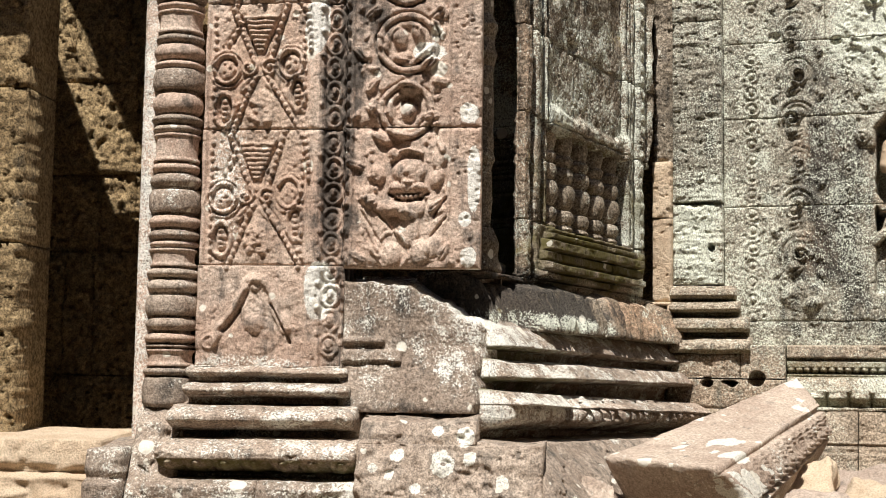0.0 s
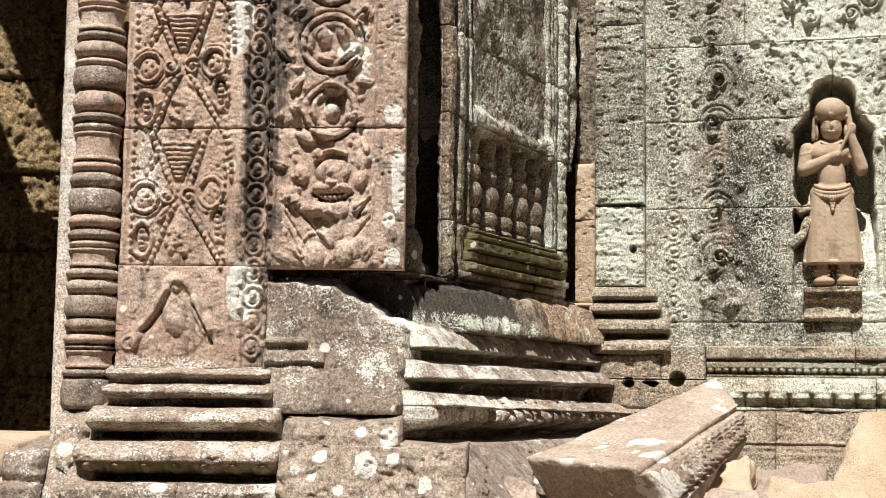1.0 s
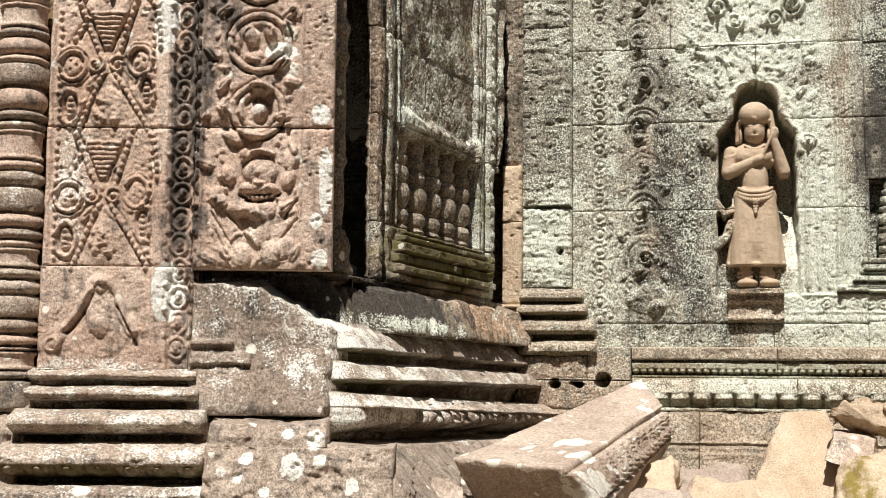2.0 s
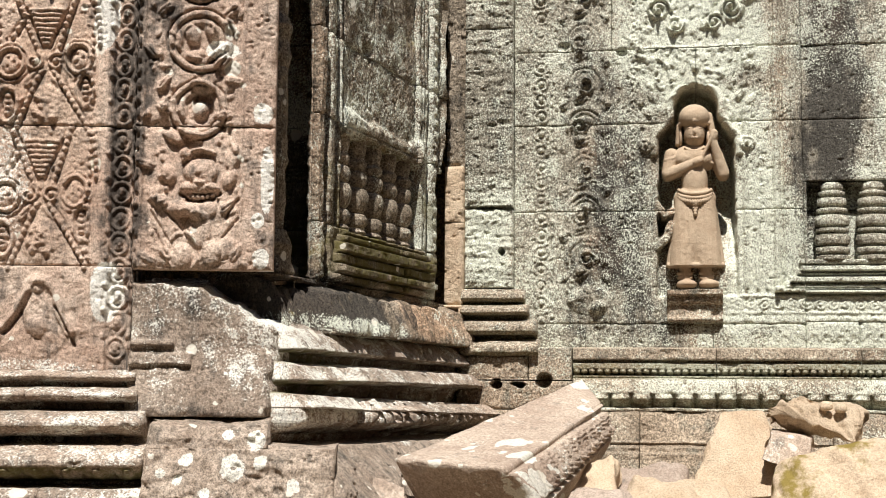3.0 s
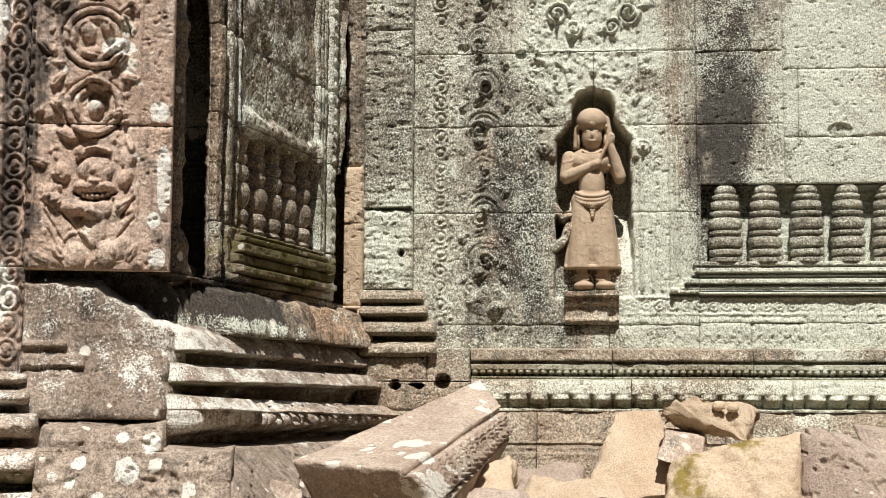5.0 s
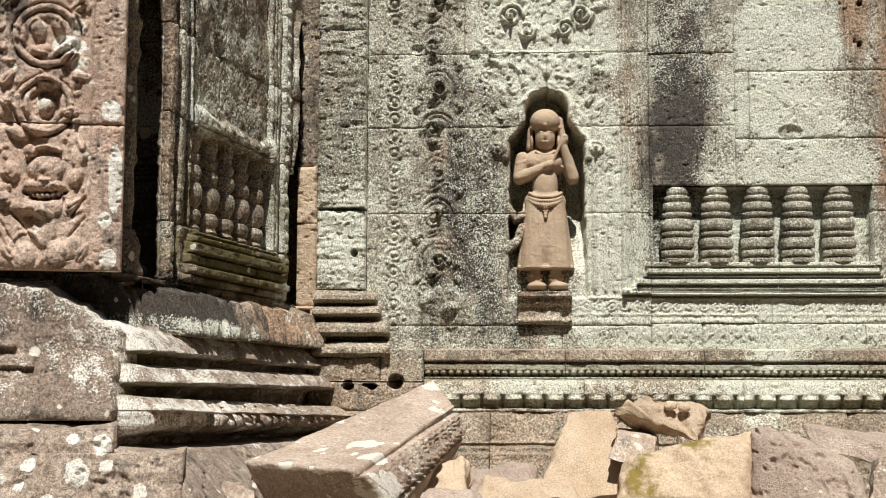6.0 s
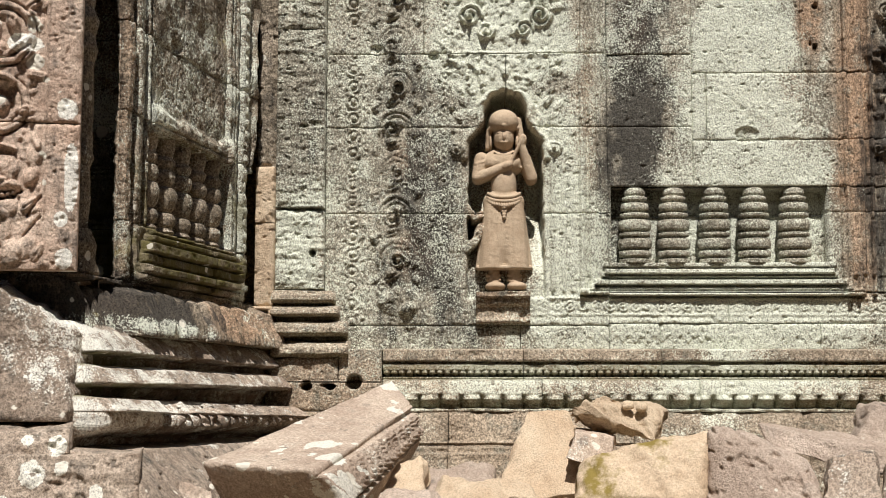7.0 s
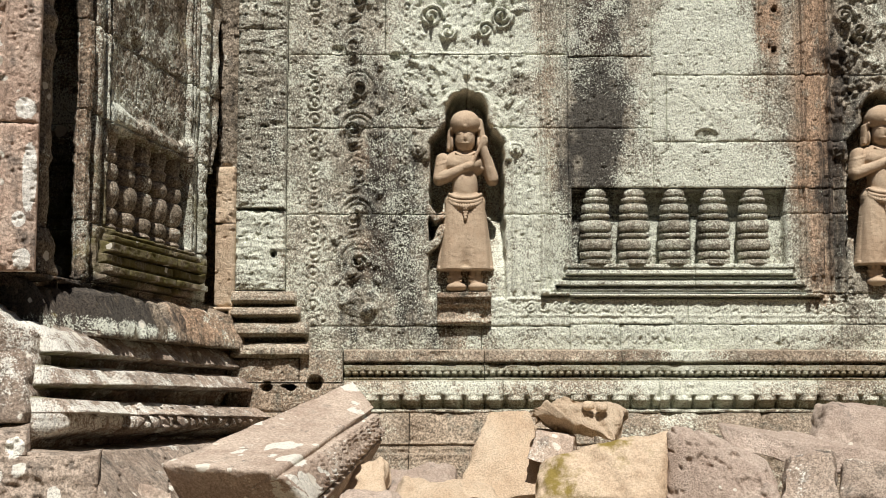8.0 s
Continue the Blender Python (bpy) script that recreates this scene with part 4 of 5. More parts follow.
# crust lichen, whitest at the front corner; its strength also paints sunlit ledges
for a, b, cuts, lich, sink in ((0, 5, (-0.34, 0.62, 1.5, 2.9), -0.2, -0.01), (4, 13, (-0.20, 0.40, 1.0, 1.95, 2.9), 0.6, -0.026), (12, 19, (-0.15, 0.30, 1.6, 2.35, 2.6), 0.65, -0.006), (18, 25, (-0.10, 0.35, 1.25, 2.6), 0.6, -0.012)):
    for s0, s1 in zip(cuts[:-1], cuts[1:]):
        k += 1
        moulding("base_stone", wall_side, SIDE, s0, s1 - 0.003, ([(0.02, PS[a][1] - 0.08)] if a > 4 else []) + PS[a:b], BASE, 0.008, 0.007, k, {"lichen": (lambda S, Z, v=lich: v * (0.35 + 0.9 * np.exp(-np.clip(S, 0, 9) / 0.5)) + 0.5 * grain2(S * 5, Z * 30, 5, 3)), "dark": 0.0, "moss": COURSE_MOSS}, ((1.455, 0.112, 0.11),) if a == 4 and s0 > 0.3 else None, sink)
# balusters
SB = [(0.07, 0), (0.082, 0.02), (0.066, 0.04), (0.078, 0.055), (0.086, 0.085), (0.078, 0.11), (0.06, 0.12), (0.076, 0.14), (0.09, 0.18), (0.092, 0.215), (0.080, 0.245), (0.062, 0.255), (0.078, 0.275), (0.086, 0.305), (0.078, 0.335), (0.06, 0.345), (0.076, 0.365), (0.082, 0.39), (0.066, 0.41), (0.07, 0.43), (0.078, 0.46), (0.074, 0.51)]
for i in range(5):
    baluster(SB, (6, 15), BROWN, SIDE.frame_at(0.845 + 0.217 * i, 2.395, -0.095) @ pose(0, 0, 0, 0, 0, 70 * i), "turned mossy sandstone baluster in the bay window", "balusters of the bay window", 50 + i)

# ---- front of the projecting bay ----
wall_front = thing("wall_front", "carved reddish sandstone pilaster and slab, lichen-spotted", "wall", "structure")
RF = Relief(FRONT, -1.33, 0.03, 1.60, 3.75, 0.005, 0.006, 41)
S, Z = RF.S, RF.Z
rf = random.Random(9)
# pilaster: crossed beaded bands, medallions and a vase between them
RF.box(-1.285, -1.262, 2.12, 3.7, 0.012)
RF.box(-0.79, -0.735, 1.7, 3.7, 0.012)
for up in (0.0, 0.592, 1.184):
    for (s, z), rs, rz in (((-1.178, 2.426), 0.060, 0.070), ((-0.874, 2.449), 0.056, 0.070)):
        z += up
        RF.ring(s, z, rs, rz, 0.024, 0.022)
        RF.ring(s, z, rs * 1.32, rz * 1.25, 0.012, 0.010)
        RF.ring(s, z, rs * 1.16, rz * 1.13, 0.010, -0.016)
        RF.dome(s, z - 0.005, rs * 0.66, rz * 0.70, 0.018)
        for a in range(3):
            RF.dome(s + 0.018 * math.cos(a * 2.1), z + 0.022 * math.sin(a * 2.1), 0.007, 0.008, -0.014)
    for (s, z), rs, rz in (((-1.186, 2.236), 0.046, 0.078), ((-0.842, 2.308), 0.036, 0.075)):
        RF.ring(s, z + up, rs, rz, 0.016, 0.018)
        RF.ring(s, z + up, rs * 0.62, rz * 0.72, 0.010, -0.014)
        for a in range(4):
            RF.dome(s, z + up - 0.04 + 0.026 * a, 0.015, 0.011, 0.016)
    for k, (s0, z0), (s1, z1) in ((-1, (-1.037, 2.387), (-1.149, 2.119)), (1, (-0.985, 2.387), (-0.824, 2.121)), (-1, (-1.146, 2.702), (-1.053, 2.478)), (1, (-0.905, 2.734), (-0.978, 2.478)), (-1, (-1.111, 2.649), (-1.168, 2.544)), (1, (-0.808, 2.713), (-0.784, 2.517))):
        RF.line([(s0 + 0.02 * k, z0 + up), (s1 + 0.02 * k, z1 + up)], 0.010, -0.016)
        RF.line([(s0 - 0.012 * k, z0 + up), (s1 - 0.012 * k, z1 + up)], 0.010, -0.016)
        n = int(math.hypot(s1 - s0, z1 - z0) / 0.03)
        for i in range(n + 1):
            RF.dome(s0 + (s1 - s0) * i / n + 0.004 * k, z0 + (z1 - z0) * i / n + up, 0.013, 0.015, 0.020)
    s, z = -1.026, 2.596
    for i in range(8):
        w = 0.018 + 0.0085 * i
        RF.box(s - w, s + w, z + up - 0.085 + 0.022 * i, z + up - 0.070 + 0.022 * i, 0.017)
    for k in (-1, 1):
        RF.line([(s + k * 0.095, z + up + 0.085), (s + k * 0.045, z + up - 0.03), (s + k * 0.018, z + up - 0.10)], 0.014, -0.026)
        RF.scroll(s + k * 0.05, z + up - 0.165, 0.040, 0.026, k, 1.3, 1.0)
        RF.leaf(s + k * 0.02, z + up - 0.205, 0.10, -math.pi / 2 + k * 0.75, 0.020)
        RF.leaf(s + k * 0.10, z + up - 0.12, 0.07, math.pi / 2 - k * 0.5, 0.020)
    RF.dome(s, z + up - 0.36, 0.085, 0.10, 0.016)
    for i in range(11):
        RF.dome(s + rf.uniform(-0.05, 0.05), z + up - 0.36 + rf.uniform(-0.07, 0.05), 0.016, 0.014, 0.012)
    for k, q in ((-1, -1.235), (1, -0.815)):
        for i in range(15):
            RF.dome(q, 2.15 + up + 0.038 * i, 0.011, 0.013, 0.014)
for i in range(200):
    s, z = rf.uniform(-1.24, -0.81), rf.uniform(2.14, 3.7)
    RF.dome(s, z, rf.uniform(0.006, 0.014), rf.uniform(0.006, 0.014), rf.uniform(-0.012, 0.010))
# figure panel at its foot, worn smooth: a raised arch over a seated form
RF.line([(-1.204, 1.770), (-1.173, 1.841), (-1.110, 1.913), (-1.072, 1.984), (-1.061, 2.042), (-1.029, 2.068), (-0.976, 2.062), (-0.935, 1.998), (-0.913, 1.908), (-0.871, 1.831)], 0.045, 0.028)
RF.line([(-1.166, 1.822), (-1.090, 1.913), (-1.053, 1.997)], 0.030, -0.040)
RF.line([(-0.940, 1.946), (-0.887, 1.844), (-0.850, 1.768)], 0.014, -0.026)
RF.dome(-1.014, 2.036, 0.030, 0.035, 0.026)
RF.dome(-1.024, 1.920, 0.060, 0.12, 0.022, 0.1)
RF.dome(-1.008, 1.804, 0.12, 0.09, 0.014)
RF.H += 0.012 * grain2(S * 14, Z * 14, 33, 3) * (Z < 2.1)
RF.ring(-1.224, 1.770, 0.030, 0.030, 0.014, 0.014)
# chain of roundels
RF.H -= 0.035 * ramp(0.052 - np.abs(S + 0.672), 0, 0.012)
for i in range(18):
    z = 1.76 + i * 0.115
    w = rf.uniform(0.85, 1.15)
    RF.ring(-0.675 + rf.uniform(-0.005, 0.005), z, 0.036 * w, 0.048, 0.016, 0.015 * w)
    RF.dome(-0.675, z + 0.008, 0.016, 0.02, 0.03)
    RF.dome(-0.678, z - 0.018, 0.02, 0.016, 0.022)
    for k in (-1, 1):
        RF.dome(-0.675 + k * 0.05, z + 0.055, 0.012, 0.016, 0.018)
# slab with stacked roundels
RF.box(-0.597, -0.585, 2.1, 3.7, 0.012)
RF.box(-0.155, -0.140, 2.1, 3.7, 0.010)
RF.box(-0.158, -0.153, 2.1, 3.7, -0.012, 0.002)
for i in range(24):
    RF.dome(-0.612, 2.14 + i * 0.065, 0.012, 0.026, 0.018)
for (s, z), r in (((-0.342, 3.121), 0.128), ((-0.344, 2.814), 0.112), ((-0.348, 3.438), 0.125)):
    RF.ring(s, z, r, r * 1.0, 0.032, 0.014)
    RF.ring(s, z, r * 1.17, r * 1.15, 0.010, -0.018)
    RF.ring(s, z, r * 0.86, r * 0.86, 0.008, -0.012)
    RF.H -= 0.018 * ramp(1 - np.hypot((S - s) / (r * 0.66), (Z - z) / (r * 0.66)), 0, 0.15)
# creatures within the roundels
for (s, z), rs, rz, h, turn in (((-0.379, 3.148), 0.034, 0.048, 0.036, 0.3), ((-0.294, 3.163), 0.030, 0.052, 0.036, 0.4), ((-0.361, 3.056), 0.045, 0.026, 0.032, 0.2), ((-0.264, 3.068), 0.062, 0.022, 0.040, 0.7), ((-0.237, 3.022), 0.045, 0.022, 0.034, 0.5), ((-0.440, 3.123), 0.020, 0.05, 0.022, 0.0),
                                ((-0.335, 2.808), 0.036, 0.040, 0.044, 0.0), ((-0.326, 2.914), 0.058, 0.034, 0.046, -0.2), ((-0.415, 2.806), 0.018, 0.042, 0.024, 0.1), ((-0.381, 2.711), 0.060, 0.026, 0.036, -0.2), ((-0.452, 2.692), 0.055, 0.026, 0.034, -0.4), ((-0.392, 2.613), 0.026, 0.026, 0.036, 0.0),
                                ((-0.326, 2.536), 0.078, 0.062, 0.034, 0.0), ((-0.329, 2.465), 0.090, 0.030, 0.040, 0.0), ((-0.468, 2.523), 0.034, 0.046, 0.030, 0.3), ((-0.498, 2.401), 0.034, 0.032, 0.044, 0.0), ((-0.407, 2.369), 0.080, 0.036, 0.038, -0.15), ((-0.324, 2.369), 0.075, 0.055, 0.030, 0.0),
                                ((-0.329, 2.279), 0.060, 0.085, 0.034, 0.0), ((-0.401, 2.158), 0.048, 0.062, 0.042, 0.0), ((-0.273, 2.171), 0.046, 0.060, 0.040, -0.2), ((-0.206, 2.196), 0.036, 0.055, 0.030, -0.5), ((-0.186, 2.606), 0.034, 0.062, 0.030, -0.3), ((-0.198, 2.510), 0.030, 0.050, 0.026, -0.4)):
    RF.dome(s, z, rs, rz, h, turn)
for (s, z) in ((-0.364, 2.484), (-0.291, 2.484)):
    RF.dome(s, z, 0.010, 0.010, -0.026)
RF.line([(-0.415, 2.433), (-0.376, 2.410), (-0.324, 2.405), (-0.273, 2.413), (-0.239, 2.439)], 0.020, -0.040)
for i in range(8):
    RF.dome(*[(a * (7 - i) + b * i) / 7 for a, b in zip((-0.398, 2.420), (-0.251, 2.422))], 0.008, 0.010, 0.030)
RF.line([(-0.405, 2.588), (-0.366, 2.626), (-0.322, 2.639), (-0.270, 2.619)], 0.020, 0.028)
RF.ring(-0.397, 2.177, 0.068, 0.085, 0.016, 0.018)
for a, b in (((-0.542, 2.356), (-0.456, 2.215)), ((-0.528, 2.279), (-0.468, 2.164)), ((-0.471, 2.356), (-0.379, 2.241)), ((-0.214, 2.330), (-0.158, 2.420)), ((-0.226, 2.241), (-0.157, 2.330))):
    RF.line([a, b], 0.012, -0.026)
for i, (s, z) in enumerate(((-0.534, 3.243), (-0.530, 3.038), (-0.476, 2.959), (-0.532, 2.835), (-0.506, 2.796), (-0.533, 2.556), (-0.519, 2.472), (-0.230, 2.943), (-0.203, 2.884), (-0.189, 2.793), (-0.194, 2.703), (-0.240, 3.238), (-0.194, 3.159), (-0.171, 2.407), (-0.507, 2.202), (-0.186, 2.139), (-0.519, 2.132))):
    RF.leaf(s, z, 0.085, 0.6 + 1.7 * i, 0.026)
for i in range(80):
    s, z = rf.choice((rf.uniform(-0.57, -0.46), rf.uniform(-0.24, -0.17))), rf.uniform(2.13, 3.7)
    RF.leaf(s, z, rf.uniform(0.03, 0.055), rf.uniform(0, 6.3), rf.uniform(0.008, 0.016))
for i in range(90):
    RF.dome(rf.uniform(-0.13, -0.01), rf.uniform(2.13, 3.7), rf.uniform(0.006, 0.016), rf.uniform(0.005, 0.013), rf.uniform(-0.016, -0.004))
foliage(RF, -0.57, -0.17, 2.13, 3.7, 120, 0.040, 0.008, [(-0.36, 3.13), (-0.36, 2.86), (-0.34, 2.5), (-0.40, 2.2)], 5)
foliage(RF, -1.24, -0.81, 2.14, 3.7, 120, 0.035, 0.008, [(-1.02 + q, zc) for zc in (2.43, 3.05, 3.67) for q in (-0.155, 0.155)], 6)
RF.weather(0.003, 0.65, 0.0025, 107)
# crusts by place
RF.tint("lichen", -0.76, 3.22, 0.05, 0.13, 3.6, 0.3)
RF.tint("lichen", -0.72, 2.0, 0.06, 0.12, 3.6)
RF.tint("lichen", -0.24, 3.08, 0.07, 0.04, 3.6, 0.3)
RF.tint("lichen", -0.03, 2.5, 0.03, 0.14, 3.6, 0.3)
RF.tint("lichen", -1.16, 2.5, 0.10, 0.3, 0.9)
RF.tint("lichen", -0.05, 2.15, 0.04, 0.05, 3.0, 0.3)
RF.tint("lichen", -0.07, 2.32, 0.028, 0.032, 3.6, 0.2)
RF.tint("lichen", -0.05, 2.80, 0.05, 0.05, 2.6, 0.3)
RF.tint("lichen", -0.15, 3.35, 0.15, 0.03, 3.0, 0.3)
RF.tint("lichen", -1.05, 1.66, 0.4, 0.06, 0.9)
# darker down the sunk chain of roundels
RF.tint("dark", -0.66, 2.9, 0.08, 1.2, 0.5)
RF.tint("dark", -0.50, 3.3, 0.10, 0.3, 0.35)
RF.tint("warm", -1.02, 2.9, 0.2, 0.7, 0.35)
k = 400
for s0, s1, z0, z1, lift in ((-1.29, -0.625, 1.66, 2.12, 0.012), (-1.285, -0.625, 2.12, 2.738, 0.0), (-1.28, -0.625, 2.738, 3.325, 0.0), (-1.28, -0.625, 3.325, 3.74, 0.0)):
    k += 1
    RF.stone("stone", wall_front, s0, s1, z0, z1, RED, lift=lift, seed=k)
for z0, z1 in ((2.105, 2.738), (2.738, 3.74)):
    k += 1
    RF.stone("carved_slab", wall_front, -0.622, -0.005, z0, z1, RED, back=0.05, lift=0.035, seed=k, wear=0.02, label="reddish carved slab with stacked roundels")
# broken stone below the slab
RC = Relief(FRONT, -0.66, 0.12, 1.40, 2.15, 0.006, 0.010, 51)
S, Z = RC.S, RC.Z
loss = 2.06 - 0.55 * np.clip(S + 0.33, 0, 1) + 0.035 * grain2(S * 9, Z * 9, 4, 3)
RC.H -= 0.30 * ramp(Z - loss, -0.02, 0.03)
RC.H += 0.11 * ramp(1.80 - Z, 0, 0.35)
RC.box(-0.62, -0.43, 1.775, 1.80, 0.03)
RC.box(-0.64, -0.35, 1.69, 1.74, 0.03)
RC.H -= 0.16 * ramp(S + 0.05 * grain2(S * 7, Z * 7, 19, 3), -0.03, 0.06)
RC.weather(0.004, 0.8, 0.003, 117)
RC.tint("dark", -0.3, 1.95, 0.4, 0.2, 0.15)
RC.tint("lichen", -0.2, 1.9, 0.4, 0.3, 0.5)
RC.tint("lichen", -0.1, 1.55, 0.1, 0.25, 0.25)
RC.stone("stone", wall_front, -0.62, 0.06, 1.47, 2.10, BASE, lift=0.0, seed=470, wear=0.02, back=0.4)
# olive tint in the groove and lower curve of the big torus
FRONT_OLIVE = lambda S, Z: 0.9 * ramp(Z, 1.195, 1.205) * ramp(1.275 - Z, 0, 0.01)
FRONT_BASE = (([(0.31, 0.80), (0.31, 1.15), (0.27, 1.18), (0.12, 1.19)], (-1.42, -0.92, -0.50), None),
              ([(0.12, 1.19), (0.12, 1.21)] + torus(1.215, 1.355, 0.12, 0.30) + [(0.10, 1.36)], (-1.37, -0.50), ((1.235, 0.125, 0.05),)),
              ([(0.10, 1.36), (0.10, 1.385)] + torus(1.39, 1.495, 0.08, 0.25) + [(0.06, 1.50)], (-1.34, -0.52), None),
              ([(0.05, 1.50), (0.05, 1.525)] + torus(1.53, 1.592, 0.03, 0.17) + [(0.03, 1.597)], (-1.30, -1.02, -0.56), None),
              ([(0.03, 1.597), (0.03, 1.615)] + torus(1.62, 1.66, 0.02, 0.10) + [(0.0, 1.672)], (-1.31, -0.58), None))
for prof, cuts, beads in FRONT_BASE:
    for s0, s1 in zip(cuts[:-1], cuts[1:]):
        k += 1
        moulding("base_stone", wall_front, FRONT, s0, s1 - 0.004, prof, BASE, 0.007, 0.007, k, {"lichen": 0.25, "moss": FRONT_OLIVE}, beads)


def discs(S, Z):
    """Round patches of crust lichen; the largest has a bare ring."""
    v = np.full(S.shape, -0.4)
    for s, z, r in ((-0.13, 1.27, 0.052), (-0.02, 1.29, 0.03), (-0.32, 1.30, 0.026), (-0.16, 1.40, 0.022), (-0.35, 1.22, 0.02), (-0.04, 1.38, 0.04), (0.12, 1.2, 0.03), (-0.42, 1.25, 0.018), (-0.24, 1.17, 0.02)):
        q = np.hypot(S - s, Z - z) / r + 0.25 * grain2(S * 40, Z * 40, 3, 2)
        v = v + 2.4 * (1 - ramp(q, 0.85, 1.1)) - (2.2 * (1 - ramp(q, 0.22, 0.34)) if r > 0.05 else 0)
    return v


moulding("base_stone", wall_front, FRONT, -0.50, 0.285, [(0.42, 0.80), (0.37, 1.1), (0.30, 1.345), (0.0, 1.352)], BASE, 0.008, 0.012, 480, {"lichen": discs})
moulding("base_stone", wall_front, FRONT, -0.50, 0.0, [(0.26, 1.343), (0.25, 1.39), (0.20, 1.44), (0.03, 1.47)], BASE, 0.008, 0.014, 482, {"lichen": discs})

# ---- colonnette and doorway ----
col = thing("colonnette", "ringed octagonal sandstone colonnette beside a doorway", "colonnette")
put("foot", lathe([(0.108, 1.48), (0.122, 1.50), (0.124, 1.57), (0.116, 1.608), (0.09, 1.615)], "foot", BASE, 48, 0.006, 3, 8, 0.008), col)
# heights of the bands up the shaft: p plain drum, r ring, t thin ring, b broad band
BANDS = ((1.622, 1.654, "r"), (1.660, 1.738, "p"), (1.743, 1.759, "t"), (1.767, 1.808, "r"), (1.822, 1.878, "r"), (1.889, 1.979, "b"), (1.992, 2.050, "r"), (2.060, 2.100, "r"), (2.108, 2.190, "p"), (2.196, 2.225, "t"),
         (2.233, 2.274, "r"), (2.288, 2.340, "r"), (2.356, 2.456, "b"), (2.472, 2.529, "r"), (2.539, 2.580, "t"), (2.586, 2.714, "p"), (2.720, 2.755, "t"), (2.764, 2.800, "r"), (2.812, 2.899, "r"), (2.920, 3.010, "b"),
         (3.018, 3.050, "r"), (3.060, 3.128, "r"), (3.137, 3.176, "t"), (3.182, 3.287, "p"), (3.293, 3.325, "t"), (3.333, 3.372, "r"), (3.386, 3.46, "r"), (3.47, 3.60, "p"))
put("core", lathe([(0.090, 1.61), (0.090, 3.61)], "core", BASE, 32, 0.002, 4, 8, 0.05), col)
for i, (z0, z1, kind) in enumerate(BANDS):
    h = z1 - z0
    if kind == "p":
        prof = [(0.07, z0), (0.108, z0 + 0.002), (0.108, z0 + 0.012), (0.100, z0 + 0.02), (0.098, z0 + h * 0.5), (0.101, z1 - 0.016), (0.110, z1 - 0.010), (0.109, z1 - 0.001), (0.07, z1)]
    else:
        out = {"r": 0.120, "t": 0.113, "b": 0.123}[kind]
        flat = 0.25 if kind == "b" else 0.0
        prof = [(0.07, z0)] + [(out - 0.022 * max(0.0, abs(q) - flat) ** 2.2, z0 + h * (0.5 + 0.5 * q)) for q in (-1, -0.85, -0.6, -0.3, 0, 0.3, 0.6, 0.85, 1)] + [(0.07, z1)]
    put({"p": "drum", "r": "ring", "t": "fillet", "b": "band"}[kind], lathe(prof, "drum", (RED, BASE)[i in (0, 2, 4, 5, 6, 7, 10, 12, 13, 16, 17, 19, 22, 25)], 48, 0.003, 10 + i, 8, 0.005), col)
col.matrix_basis = FRONT.frame_at(-1.412, 0, -0.03)
jamb = moulding("door_jamb", None, FRONT, -1.58, -1.44, [(-0.02, 1.2), (-0.02, 2.2), (-0.02, 3.75)], RED, 0.012, 0.006, 90, {"lichen": 1.0})
tagged(jamb, "pale worn sandstone door jamb", "door jamb", "", "structure")
sill = thing("door_sill", "tan moulded sandstone door sill", "sill", "structure")
moulding("sill_stone", sill, FRONT, -3.4, -1.62, [(0.34, 0.8), (0.34, 1.02), (0.28, 1.06), (0.30, 1.10), (0.30, 1.18), (0.24, 1.20), (0.26, 1.24), (0.24, 1.34), (-0.30, 1.37)], TAN, 0.014, 0.008, 95)
moulding("sill_stone", sill, FRONT, -1.66, -1.50, [(0.40, 0.8), (0.40, 1.02), (0.34, 1.05), (0.36, 1.09), (0.36, 1.16), (0.31, 1.18), (0.33, 1.22), (0.31, 1.30), (0.0, 1.34)], BASE, 0.012, 0.006, 96)
moulding("sill_stone", sill, FRONT, -1.50, -1.30, [(0.34, 0.8), (0.30, 1.1), (0.14, 1.40), (0.02, 1.56)], BASE, 0.012, 0.016, 97, {"lichen": 0.2})
INNER = Plane(*(FRONT.o - FRONT.n * 1.3)[:2], 12)
inner = thing("wall_inner", "coarse golden-brown laterite wall inside the doorway", "wall", "structure")
RI = Relief(INNER, -3.6, -0.9, 0.9, 4.3, 0.012, 0.03, 61)
RI.weather(0.0, 1.0, 0.03, 127)
for z0, z1, cuts in ((0.95, 1.62, (-3.6, -2.43, -0.9)), (1.62, 2.30, (-3.6, -2.43, -2.26, -0.9)), (2.30, 2.74, (-3.6, -2.25, -2.05, -0.9)), (2.74, 3.26, (-3.6, -2.55, -2.05, -0.9)), (3.26, 4.28, (-3.6, -2.42, -2.1, -0.9))):
    for s0, s1 in zip(cuts[:-1], cuts[1:]):
        k += 1
        RI.stone("laterite_block", inner, s0, s1, z0, z1, LATERITE, lift=rb.uniform(-0.02, 0.05), seed=k, gap=0.002, wear=0.03, back=0.4)


